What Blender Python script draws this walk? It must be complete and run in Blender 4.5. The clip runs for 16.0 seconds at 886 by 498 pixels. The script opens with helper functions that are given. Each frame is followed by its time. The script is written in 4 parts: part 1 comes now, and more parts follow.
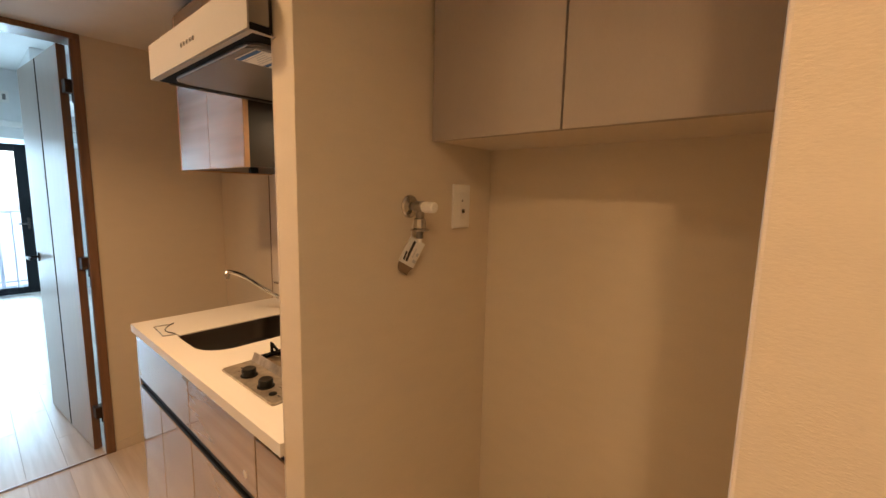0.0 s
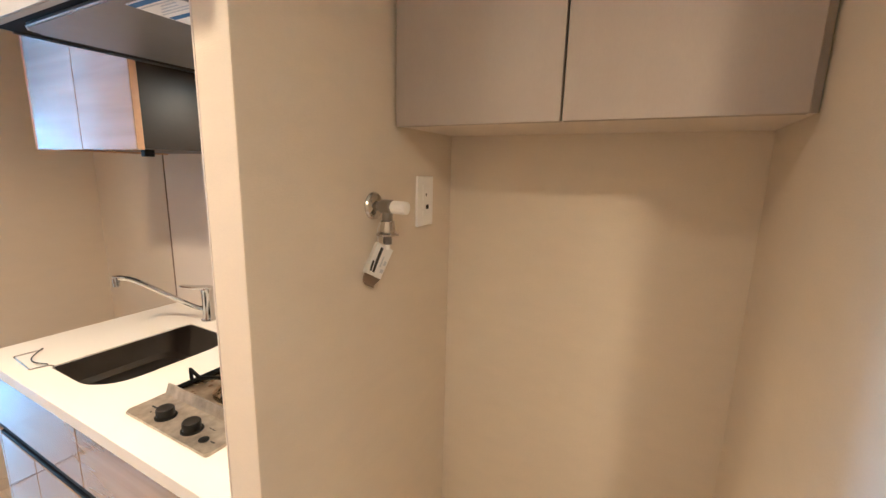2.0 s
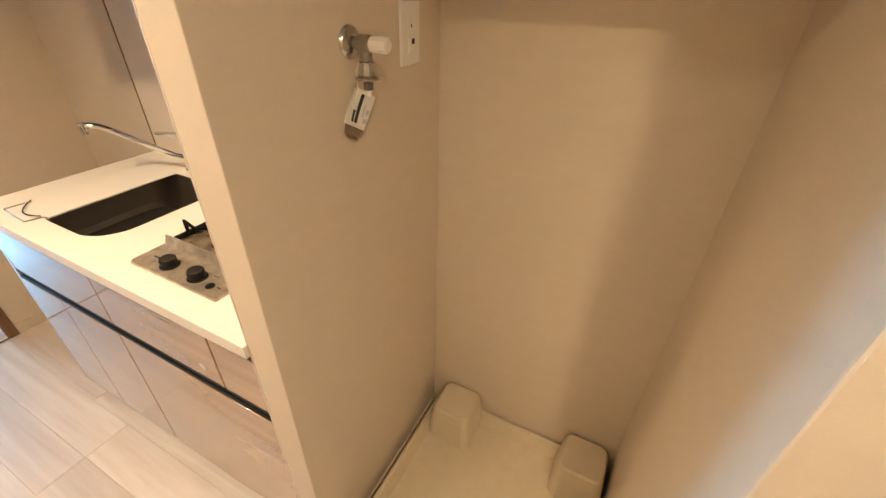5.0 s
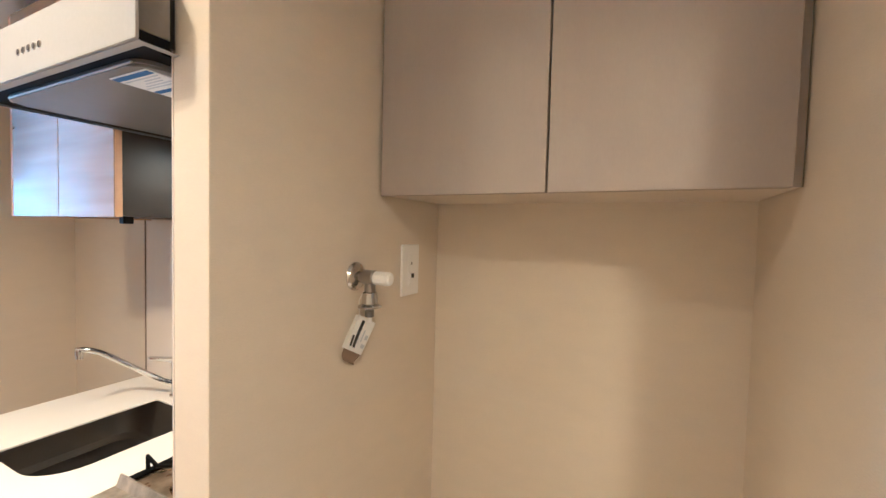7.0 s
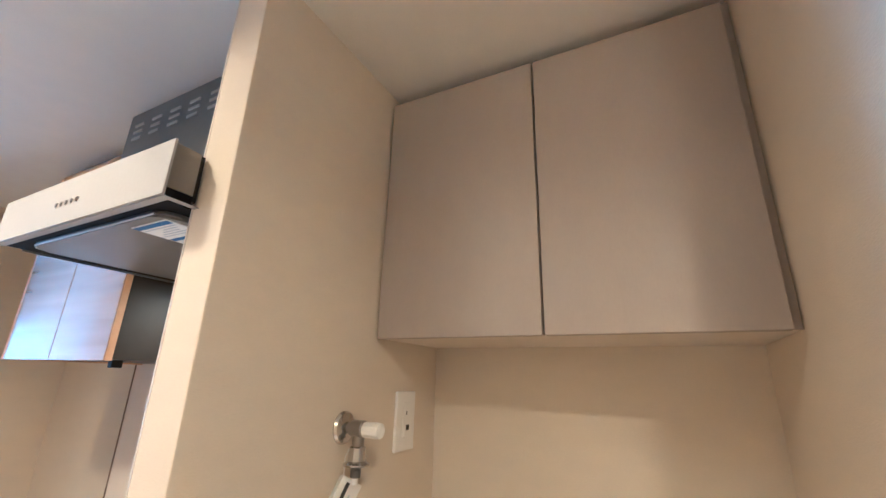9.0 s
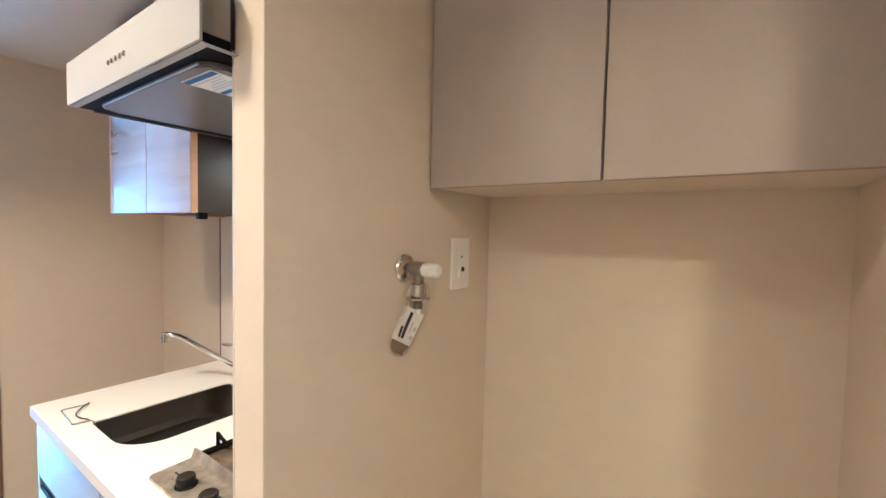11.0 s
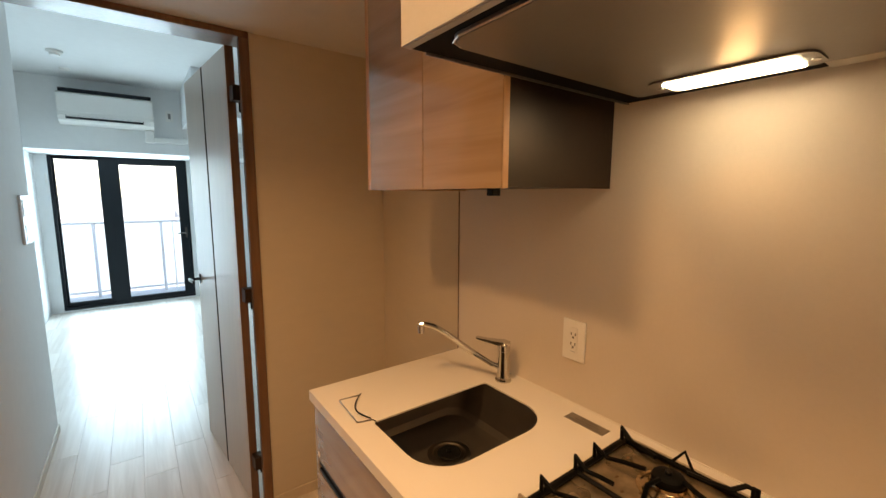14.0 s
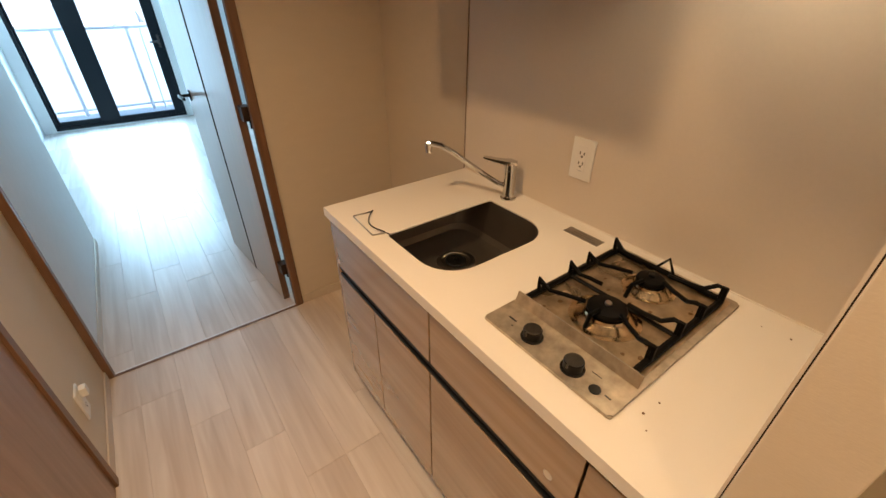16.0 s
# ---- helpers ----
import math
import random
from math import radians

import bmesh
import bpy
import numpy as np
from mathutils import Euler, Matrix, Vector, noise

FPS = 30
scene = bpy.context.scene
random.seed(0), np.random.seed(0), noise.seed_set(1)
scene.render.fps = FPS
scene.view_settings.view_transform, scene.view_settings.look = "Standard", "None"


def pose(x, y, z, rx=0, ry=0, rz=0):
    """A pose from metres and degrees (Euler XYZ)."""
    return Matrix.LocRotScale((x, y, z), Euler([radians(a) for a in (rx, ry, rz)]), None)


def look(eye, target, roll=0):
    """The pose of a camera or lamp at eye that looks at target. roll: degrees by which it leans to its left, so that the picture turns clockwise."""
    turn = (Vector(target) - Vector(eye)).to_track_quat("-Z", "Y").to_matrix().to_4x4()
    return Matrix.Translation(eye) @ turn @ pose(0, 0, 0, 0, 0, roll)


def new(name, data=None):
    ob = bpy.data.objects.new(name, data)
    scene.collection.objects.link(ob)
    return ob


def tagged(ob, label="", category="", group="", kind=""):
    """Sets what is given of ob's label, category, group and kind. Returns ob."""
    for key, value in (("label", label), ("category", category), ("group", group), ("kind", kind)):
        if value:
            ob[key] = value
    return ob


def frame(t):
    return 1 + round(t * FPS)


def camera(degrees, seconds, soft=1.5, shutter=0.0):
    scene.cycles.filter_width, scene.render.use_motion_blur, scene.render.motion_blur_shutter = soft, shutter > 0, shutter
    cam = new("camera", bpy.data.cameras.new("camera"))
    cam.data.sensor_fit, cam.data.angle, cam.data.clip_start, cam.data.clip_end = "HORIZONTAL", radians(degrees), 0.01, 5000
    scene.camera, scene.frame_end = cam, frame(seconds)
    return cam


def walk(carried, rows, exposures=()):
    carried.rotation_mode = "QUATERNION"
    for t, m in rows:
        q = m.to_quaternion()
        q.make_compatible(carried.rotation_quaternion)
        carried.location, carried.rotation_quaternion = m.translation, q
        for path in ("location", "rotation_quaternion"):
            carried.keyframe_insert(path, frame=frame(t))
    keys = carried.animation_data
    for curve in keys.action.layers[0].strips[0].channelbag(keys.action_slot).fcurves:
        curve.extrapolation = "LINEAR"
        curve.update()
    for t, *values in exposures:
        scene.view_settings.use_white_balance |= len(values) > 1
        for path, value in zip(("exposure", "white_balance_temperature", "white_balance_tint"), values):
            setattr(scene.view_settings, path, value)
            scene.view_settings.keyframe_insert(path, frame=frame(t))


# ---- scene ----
cam = camera(94.4, 16.0)
PATH = [
    (0, (0.091, 0.287, 1.372), (1.601, 1.573, 1.111), 1.20),
    (0.5, (0.135, 0.321, 1.382), (1.681, 1.563, 1.121), 1.20),
    (1, (0.158, 0.357, 1.378), (1.797, 1.473, 1.114), 1.40),
    (1.5, (0.145, 0.411, 1.375), (1.849, 1.417, 1.083), 1.30),
    (2, (0.128, 0.477, 1.416), (1.864, 1.393, 1.038), 1.40),
    (2.5, (0.155, 0.473, 1.425), (1.870, 1.336, 0.866), 1.40),
    (3, (0.156, 0.479, 1.420), (1.811, 1.304, 0.656), 1.50),
    (3.2, (0.162, 0.478, 1.413), (1.782, 1.291, 0.568), 1.50),
    (3.5, (0.162, 0.480, 1.415), (1.719, 1.260, 0.436), 1.46),
    (3.9, (0.162, 0.481, 1.419), (1.651, 1.226, 0.314), 1.46),
    (4.3, (0.163, 0.481, 1.423), (1.619, 1.211, 0.267), 1.51),
    (4.7, (0.164, 0.483, 1.427), (1.630, 1.216, 0.282), 1.54),
    (5, (0.164, 0.483, 1.430), (1.667, 1.233, 0.344), 1.54),
    (5.3, (0.164, 0.485, 1.432), (1.708, 1.253, 0.418), 1.50),
    (5.5, (0.160, 0.483, 1.432), (1.750, 1.269, 0.509), 1.50),
    (6, (0.161, 0.483, 1.435), (1.850, 1.321, 0.766), 1.40),
    (6.5, (0.163, 0.487, 1.434), (1.921, 1.361, 1.054), 1.30),
    (7, (0.162, 0.486, 1.431), (1.949, 1.380, 1.348), 1.40),
    (7.5, (0.159, 0.486, 1.431), (1.940, 1.376, 1.628), 1.40),
    (8, (0.163, 0.488, 1.433), (1.908, 1.367, 1.859), 1.40),
    (8.2, (0.171, 0.484, 1.430), (1.889, 1.372, 1.937), 1.80),
    (8.5, (0.170, 0.483, 1.430), (1.871, 1.363, 2.004), 1.78),
    (8.9, (0.171, 0.477, 1.428), (1.857, 1.361, 2.036), 1.70),
    (9.3, (0.174, 0.469, 1.425), (1.870, 1.375, 1.972), 1.59),
    (9.7, (0.177, 0.461, 1.421), (1.908, 1.405, 1.745), 1.48),
    (10, (0.177, 0.457, 1.420), (1.921, 1.415, 1.602), 1.42),
    (10.3, (0.176, 0.456, 1.420), (1.925, 1.418, 1.484), 1.40),
    (10.5, (0.180, 0.462, 1.421), (1.919, 1.449, 1.420), 1.50),
    (11, (0.180, 0.477, 1.418), (1.824, 1.612, 1.324), 1.30),
    (11.5, (0.130, 0.570, 1.414), (1.655, 1.855, 1.272), 1.20),
    (12, (0.060, 0.741, 1.416), (1.453, 2.170, 1.278), 0.80),
    (12.5, (0.050, 0.870, 1.431), (1.322, 2.406, 1.279), 0.50),
    (13, (0.078, 0.947, 1.441), (1.285, 2.533, 1.278), 0.30),
    (13.5, (0.097, 1.017, 1.438), (1.282, 2.616, 1.245), 0.20),
    (14, (0.105, 1.030, 1.434), (1.289, 2.620, 1.172), 0.20),
    (14.5, (0.099, 1.038, 1.436), (1.270, 2.602, 1.008), 0.30),
    (15, (0.097, 1.038, 1.434), (1.233, 2.558, 0.805), 0.20),
    (15.5, (0.088, 1.038, 1.434), (1.174, 2.484, 0.578), 0.20),
    (16, (0.086, 1.040, 1.428), (1.098, 2.400, 0.367), 0.20),
]
EXPOSURES = [
    (0, 2.85, 6200, 9), (0.5, 2.93, 6100, 8), (1, 3.24, 5150, 3), (1.5, 3.62, 4280, 1), (2, 3.72, 4350, 0),
    (3, 3.74, 4380, 0), (3.6, 3.69, 4650, 0), (5.5, 3.53, 4900, -2), (6, 3.57, 4800, -1), (6.5, 3.71, 4450, -1),
    (7, 3.87, 4100, -2), (8, 3.91, 4000, -1), (10.5, 3.88, 4000, -2), (11, 3.84, 4000, -2), (11.5, 3.62, 4000, -2),
    (12, 3.18, 4850, 4), (12.5, 2.76, 7000, 11), (13, 2.68, 7200, 11), (14.5, 2.6, 7000, 11), (16, 2.72, 5700, 4),
]
walk(cam, [(t, look(eye, target, roll)) for t, eye, target, roll in PATH], EXPOSURES)

# ---- world and lights ----
world = bpy.data.worlds.new("sky")
scene.world = world
world.use_nodes = True
wn = world.node_tree
bg = wn.nodes["Background"]
sky = wn.nodes.new("ShaderNodeTexSky")
sky.sky_type, sky.sun_disc, sky.sun_elevation, sky.sun_rotation = "NISHITA", False, radians(44), radians(207)
wn.links.new(sky.outputs[0], bg.inputs[0])
bg.inputs[1].default_value = 0.12

sun = new("sun", bpy.data.lights.new("sun", "SUN"))
sun.data.energy, sun.data.angle, sun.data.color = 2.0, radians(0.5), (1.0, 0.95, 0.88)
sun.matrix_world = look((0, 0, 10), (3.0, 6.0, 3.5))


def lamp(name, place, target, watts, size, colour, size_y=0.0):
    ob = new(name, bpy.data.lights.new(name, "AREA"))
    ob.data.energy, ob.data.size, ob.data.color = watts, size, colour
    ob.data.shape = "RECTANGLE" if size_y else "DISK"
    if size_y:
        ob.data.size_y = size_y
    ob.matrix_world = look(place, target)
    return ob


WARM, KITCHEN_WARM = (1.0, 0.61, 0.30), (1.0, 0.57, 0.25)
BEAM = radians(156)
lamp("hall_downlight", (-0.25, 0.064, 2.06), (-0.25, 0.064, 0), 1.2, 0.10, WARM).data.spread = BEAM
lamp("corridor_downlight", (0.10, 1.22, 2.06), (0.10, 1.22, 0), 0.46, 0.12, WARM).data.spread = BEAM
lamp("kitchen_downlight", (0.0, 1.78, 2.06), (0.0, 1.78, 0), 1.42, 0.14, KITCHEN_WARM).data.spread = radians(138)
lamp("hood_tube_light", (0.932, 1.325, 1.634), (0.22, 1.325, 0.634), 0.215, 0.05, KITCHEN_WARM, 0.2).data.spread = radians(150)
lamp("window_sky_light", (0.0, 7.6, 1.0), (0.0, 0, 0.8), 9.8, 1.25, (0.55, 0.81, 1.0), 1.8).data.spread = radians(145)


# ---- materials ----
def material(name, base, rough=0.6, metal=0.0, coat=0.0, bump=0.0, scale=60.0, vary=0.06, stretch=(1, 1, 1), spread=0.0, emit=0.0, wear=0.15, spec=0.5):
    """A procedural surface: colour varied at two scales, fine relief, gloss that wears."""
    m = bpy.data.materials.new(name)
    m.use_nodes = True
    nt = m.node_tree
    b = nt.nodes["Principled BSDF"]
    link = nt.links.new
    tc = nt.nodes.new("ShaderNodeTexCoord")
    mp = nt.nodes.new("ShaderNodeMapping")
    mp.inputs["Scale"].default_value = stretch
    link(tc.outputs["Object"], mp.inputs[0])
    fine, big = nt.nodes.new("ShaderNodeTexNoise"), nt.nodes.new("ShaderNodeTexNoise")
    fine.inputs["Scale"].default_value, big.inputs["Scale"].default_value = scale, scale * 0.06
    fine.inputs["Detail"].default_value = big.inputs["Detail"].default_value = 4
    link(mp.outputs[0], fine.inputs[0])
    link(mp.outputs[0], big.inputs[0])
    mix = nt.nodes.new("ShaderNodeMath")
    mix.operation = "MULTIPLY_ADD"
    link(fine.outputs[0], mix.inputs[0])
    mix.inputs[1].default_value = 0.5
    half = nt.nodes.new("ShaderNodeMath")
    half.operation = "MULTIPLY"
    link(big.outputs[0], half.inputs[0])
    half.inputs[1].default_value = 0.5
    link(half.outputs[0], mix.inputs[2])
    ramp = nt.nodes.new("ShaderNodeValToRGB")
    ramp.color_ramp.elements[0].position, ramp.color_ramp.elements[1].position = 0.3, 0.7
    ramp.color_ramp.elements[0].color = (*[c * (1 - vary) for c in base], 1)
    ramp.color_ramp.elements[1].color = (*[min(1, c * (1 + vary)) for c in base], 1)
    link(mix.outputs[0], ramp.inputs[0])
    out = ramp.outputs[0]
    if spread:
        info = nt.nodes.new("ShaderNodeObjectInfo")
        hsv = nt.nodes.new("ShaderNodeHueSaturation")
        rng = nt.nodes.new("ShaderNodeMapRange")
        link(info.outputs["Random"], rng.inputs[0])
        rng.inputs[3].default_value, rng.inputs[4].default_value = 1 - spread, 1 + spread
        link(rng.outputs[0], hsv.inputs["Value"])
        link(out, hsv.inputs["Color"])
        out = hsv.outputs[0]
    link(out, b.inputs["Base Color"])
    b.inputs["Metallic"].default_value = metal
    b.inputs["Specular IOR Level"].default_value = spec
    b.inputs["Coat Weight"].default_value = coat
    b.inputs["Coat Roughness"].default_value = 0.06
    rr = nt.nodes.new("ShaderNodeMapRange")
    link(big.outputs[0], rr.inputs[0])
    rr.inputs[3].default_value, rr.inputs[4].default_value = rough * (1 - wear), min(1, rough * (1 + wear))
    link(rr.outputs[0], b.inputs["Roughness"])
    if bump:
        bp = nt.nodes.new("ShaderNodeBump")
        bp.inputs["Strength"].default_value, bp.inputs["Distance"].default_value = bump, 0.002
        link(fine.outputs[0], bp.inputs["Height"])
        link(bp.outputs[0], b.inputs["Normal"])
    if emit:
        b.inputs["Emission Color"].default_value = (*base, 1)
        b.inputs["Emission Strength"].default_value = emit
    return m


def wood(name, dark, light, rough, coat, along, scale=1.0, spread=0.0, strength=1.0):
    """Straight-grained wood, the grain running along axis 0, 1 or 2."""
    m = material(name, light, rough, coat=coat, spread=spread)
    nt = m.node_tree
    b = nt.nodes["Principled BSDF"]
    link = nt.links.new
    mp = nt.nodes["Mapping"]
    stretch = [22.0 * scale] * 3
    stretch[along] = 1.3 * scale
    mp.inputs["Scale"].default_value = stretch
    info = nt.nodes.new("ShaderNodeObjectInfo")
    shift = nt.nodes.new("ShaderNodeVectorMath")
    shift.operation = "SCALE"
    shift.inputs[0].default_value = (9.1, 5.3, 7.7)
    link(info.outputs["Random"], shift.inputs["Scale"])
    link(shift.outputs[0], mp.inputs["Location"])
    noises = [n for n in nt.nodes if n.type == "TEX_NOISE"]
    noises[0].inputs["Scale"].default_value, noises[1].inputs["Scale"].default_value = 3.0, 0.7
    noises[0].inputs["Distortion"].default_value = 0.5
    ramp = [n for n in nt.nodes if n.type == "VALTORGB"][0]
    ramp.color_ramp.elements[0].color, ramp.color_ramp.elements[1].color = (*dark, 1), (*light, 1)
    ramp.color_ramp.elements[0].position, ramp.color_ramp.elements[1].position = 0.5 - 0.16 / strength, 0.5 + 0.16 / strength
    return m


def glass(name, tint=(1, 1, 1), rough=0.0):
    m = bpy.data.materials.new(name)
    m.use_nodes = True
    b = m.node_tree.nodes["Principled BSDF"]
    b.inputs["Base Color"].default_value = (*tint, 1)
    b.inputs["Transmission Weight"].default_value = 1
    b.inputs["Roughness"].default_value = rough
    b.inputs["IOR"].default_value = 1.45
    return m


WALLPAPER = material("woven_wallpaper", (0.68, 0.60, 0.48), 0.85, bump=0.2, scale=430, vary=0.03, stretch=(0.45, 0.45, 1.4))
CEILING = material("ceiling_paper", (0.74, 0.71, 0.66), 0.9, bump=0.2, scale=300, vary=0.03)
WHITE_WALL = material("white_wallpaper", (0.80, 0.81, 0.81), 0.85, bump=0.2, scale=300, vary=0.03)
TRIM = wood("brown_trim", (0.13, 0.065, 0.032), (0.24, 0.125, 0.062), 0.45, 0.15, 2)
TRIM_Y = wood("brown_trim_along", (0.13, 0.065, 0.032), (0.24, 0.125, 0.062), 0.45, 0.15, 1)
BASE = material("pale_skirting", (0.66, 0.58, 0.48), 0.5, vary=0.05)
FLOOR_WOOD = wood("pale_floor_plank", (0.62, 0.535, 0.465), (0.84, 0.775, 0.71), 0.31, 0.06, 1, scale=0.5, spread=0.05, strength=1.05)
SEAM = material("floor_seam", (0.62, 0.54, 0.47), 0.8)
FRONT = wood("birch_gloss_front", (0.275, 0.172, 0.09), (0.44, 0.305, 0.18), 0.22, 1.0, 1, scale=0.42, strength=0.9)
FRONT_EDGE = material("orange_wood_edge", (0.55, 0.33, 0.17), 0.4, vary=0.1)
WORKTOP = material("white_worktop", (0.79, 0.75, 0.69), 0.42, coat=0.03, scale=200, vary=0.006, wear=0.02)
PANEL = material("kitchen_wall_panel", (0.69, 0.62, 0.54), 0.42, coat=0.06, scale=120, vary=0.02, wear=0.05)
DARK_SIDE = material("dark_cabinet_side", (0.020, 0.012, 0.007), 0.40, vary=0.15, spec=0.35)
BLACK = material("black_plastic", (0.006, 0.006, 0.006), 0.4, vary=0.15, spec=0.25)
BLACK_ENAMEL = material("black_enamel", (0.003, 0.003, 0.003), 0.5, bump=0.1, vary=0.2, spec=0.1)
KNOB_METAL = material("dark_spun_metal", (0.10, 0.09, 0.08), 0.3, 0.85, scale=120, vary=0.2)
# tag paper's inner side, its shade mixed into the brown
TAG_BACK_SHADE = material("shaded_tag_back", (0.20, 0.145, 0.095), 0.7, vary=0.1)
BLUE_BLACK = material("black_handle_profile", (0.006, 0.007, 0.009), 0.5, vary=0.1, spec=0.15)
STEEL = material("brushed_steel", (0.55, 0.52, 0.47), 0.3, 1.0, scale=90, vary=0.06, stretch=(14, 1, 1))
SINK = material("dark_steel_sink", (0.21, 0.19, 0.17), 0.40, 0.85, bump=0.15, scale=350, vary=0.1)
HOOD = material("silver_hood", (0.40, 0.39, 0.375), 0.6, 0.35, scale=150, vary=0.03, spec=0.3)
HOOD_PANEL = material("grey_hood_panel", (0.24, 0.23, 0.22), 0.42, 0.7, scale=150, vary=0.03)
CHROME = material("chrome", (0.60, 0.59, 0.57), 0.07, 1.0, vary=0.03)
WHITE_PLASTIC = material("white_plastic", (0.84, 0.83, 0.80), 0.35, vary=0.02)
CREAM_PLASTIC = material("cream_pan_plastic", (0.70, 0.62, 0.46), 0.4, scale=30, vary=0.06)
TAUPE = material("taupe_cabinet_film", (0.39, 0.342, 0.30), 0.5, scale=260, vary=0.03, stretch=(1.5, 1.5, 0.5))
PAPER = material("white_paper", (0.78, 0.77, 0.74), 0.7, vary=0.03)
INK = material("dark_print", (0.03, 0.03, 0.035), 0.7)
BLUE_INK = material("blue_print", (0.03, 0.13, 0.36), 0.6)
DOOR_LEAF = wood("pale_door_leaf", (0.50, 0.40, 0.31), (0.56, 0.455, 0.36), 0.35, 0.3, 2, scale=0.7)
ALU = material("black_window_aluminium", (0.010, 0.013, 0.017), 0.5, 0.0, spec=0.2)
RAIL = material("white_balcony_rail", (0.75, 0.76, 0.77), 0.4, 0.2)
CONCRETE = material("balcony_floor", (0.45, 0.45, 0.44), 0.8, bump=0.3, scale=80)
GLASS = glass("window_glass")
BRONZE = material("dark_bronze", (0.06, 0.035, 0.02), 0.4, 0.6, vary=0.15)
HOOD_SIDE = material("grey_hood_steel", (0.22, 0.21, 0.20), 0.35, 0.8, scale=150, vary=0.04)
HOOD_DUCT = material("blue_grey_duct_steel", (0.14, 0.155, 0.165), 0.4, 0.6, scale=90, vary=0.05)
BUTTON = material("dark_button", (0.06, 0.05, 0.045), 0.4, 0.3)
PRINT_GREY = material("grey_print", (0.52, 0.54, 0.58), 0.7)
DARK_GROOVE = material("dark_brown_inlay", (0.028, 0.016, 0.010), 1.0, vary=0.15, spec=0.0)
DRIP = material("soiled_drip_tray", (0.36, 0.285, 0.19), 0.30, 0.7, scale=26, vary=0.75, wear=0.5)
STAINED_STEEL = material("stained_hob_steel", (0.43, 0.375, 0.30), 0.38, 0.65, scale=45, vary=0.45, wear=0.4)
BURNT = material("burnt_chrome", (0.56, 0.42, 0.25), 0.22, 1.0, scale=60, vary=0.45)
STAIN = material("brown_food_stain", (0.16, 0.09, 0.04), 0.55, vary=0.3)
GROUT = material("dark_joint", (0.20, 0.15, 0.11), 0.6)
SEALANT = material("dark_brown_sealant", (0.06, 0.045, 0.035), 0.7, spec=0.2)
FROST = glass("frosted_rail_glass", (0.9, 0.95, 0.97), 0.6)
GROUND = material("hazy_land", (0.32, 0.33, 0.33), 0.9, scale=0.05, vary=0.2)
FAR_TOWN = material("hazy_roofs", (0.42, 0.43, 0.45), 0.9, scale=0.1, vary=0.2)
BATH_DOOR = wood("brown_bath_door", (0.22, 0.125, 0.075), (0.34, 0.21, 0.14), 0.4, 0.3, 2, scale=0.7)
SOCKET = material("dark_socket_hole", (0.02, 0.018, 0.016), 0.6)
GREY_METAL = material("satin_grey_metal", (0.35, 0.33, 0.305), 0.3, 1.0, vary=0.06)
MATT_BLACK = material("matt_black_rim", (0.004, 0.004, 0.005), 0.7, vary=0.1, spec=0.1)
LIT = material("lit_tube_cover", (1.0, 0.80, 0.52), 0.5, emit=2.6)

# ---- builders ----
ORIGIN = {}


def box(bm, x0, x1, y0, y1, z0, z1, bevel=0.0, seg=2):
    """A box between two corners, its edges rounded."""
    made = bmesh.ops.create_cube(bm, size=1.0, matrix=Matrix.Translation(((x0 + x1) / 2, (y0 + y1) / 2, (z0 + z1) / 2)) @ Matrix.Diagonal((x1 - x0, y1 - y0, z1 - z0, 1)))
    if bevel:
        edges = list({e for v in made["verts"] for e in v.link_edges})
        bmesh.ops.bevel(bm, geom=edges, offset=bevel, segments=seg, profile=0.5, affect="EDGES", clamp_overlap=True)
    return bm


def cyl(bm, p, q, r, r2=None, n=20, caps=True):
    """A round rod from p to q."""
    p, q = Vector(p), Vector(q)
    d = q - p
    m = Matrix.Translation((p + q) / 2) @ d.to_track_quat("Z", "Y").to_matrix().to_4x4()
    bmesh.ops.create_cone(bm, cap_ends=caps, segments=n, radius1=r, radius2=r if r2 is None else r2, depth=d.length, matrix=m)
    return bm


def lathe(bm, base, axis, profile, n=24):
    """A turned shape: (radius, height) pairs about an axis through base."""
    q = Vector(axis).to_track_quat("Z", "Y").to_matrix()
    rings = []
    for r, h in profile:
        rings.append([bm.verts.new(Vector(base) + q @ Vector((r * math.cos(2 * math.pi * i / n), r * math.sin(2 * math.pi * i / n), h))) for i in range(n)])
    for a, b in zip(rings, rings[1:]):
        for i in range(n):
            bm.faces.new((a[i], a[(i + 1) % n], b[(i + 1) % n], b[i]))
    bm.faces.new(rings[0][::-1])
    bm.faces.new(rings[-1])
    return bm


def tube(bm, points, r, n=10):
    """A bent wire or pipe of round section along points."""
    pts = [Vector(p) for p in points]
    up = None
    rings = []
    for i, p in enumerate(pts):
        d = (pts[min(i + 1, len(pts) - 1)] - pts[max(i - 1, 0)]).normalized()
        if up is None:
            up = d.orthogonal().normalized()
        up = (up - d * up.dot(d)).normalized()
        side = d.cross(up)
        rr = r[i] if isinstance(r, (list, tuple)) else r
        rings.append([bm.verts.new(p + rr * (math.cos(2 * math.pi * k / n) * up + math.sin(2 * math.pi * k / n) * side)) for k in range(n)])
    for a, b in zip(rings, rings[1:]):
        for k in range(n):
            bm.faces.new((a[k], a[(k + 1) % n], b[(k + 1) % n], b[k]))
    bm.faces.new(rings[0][::-1])
    bm.faces.new(rings[-1])
    return bm


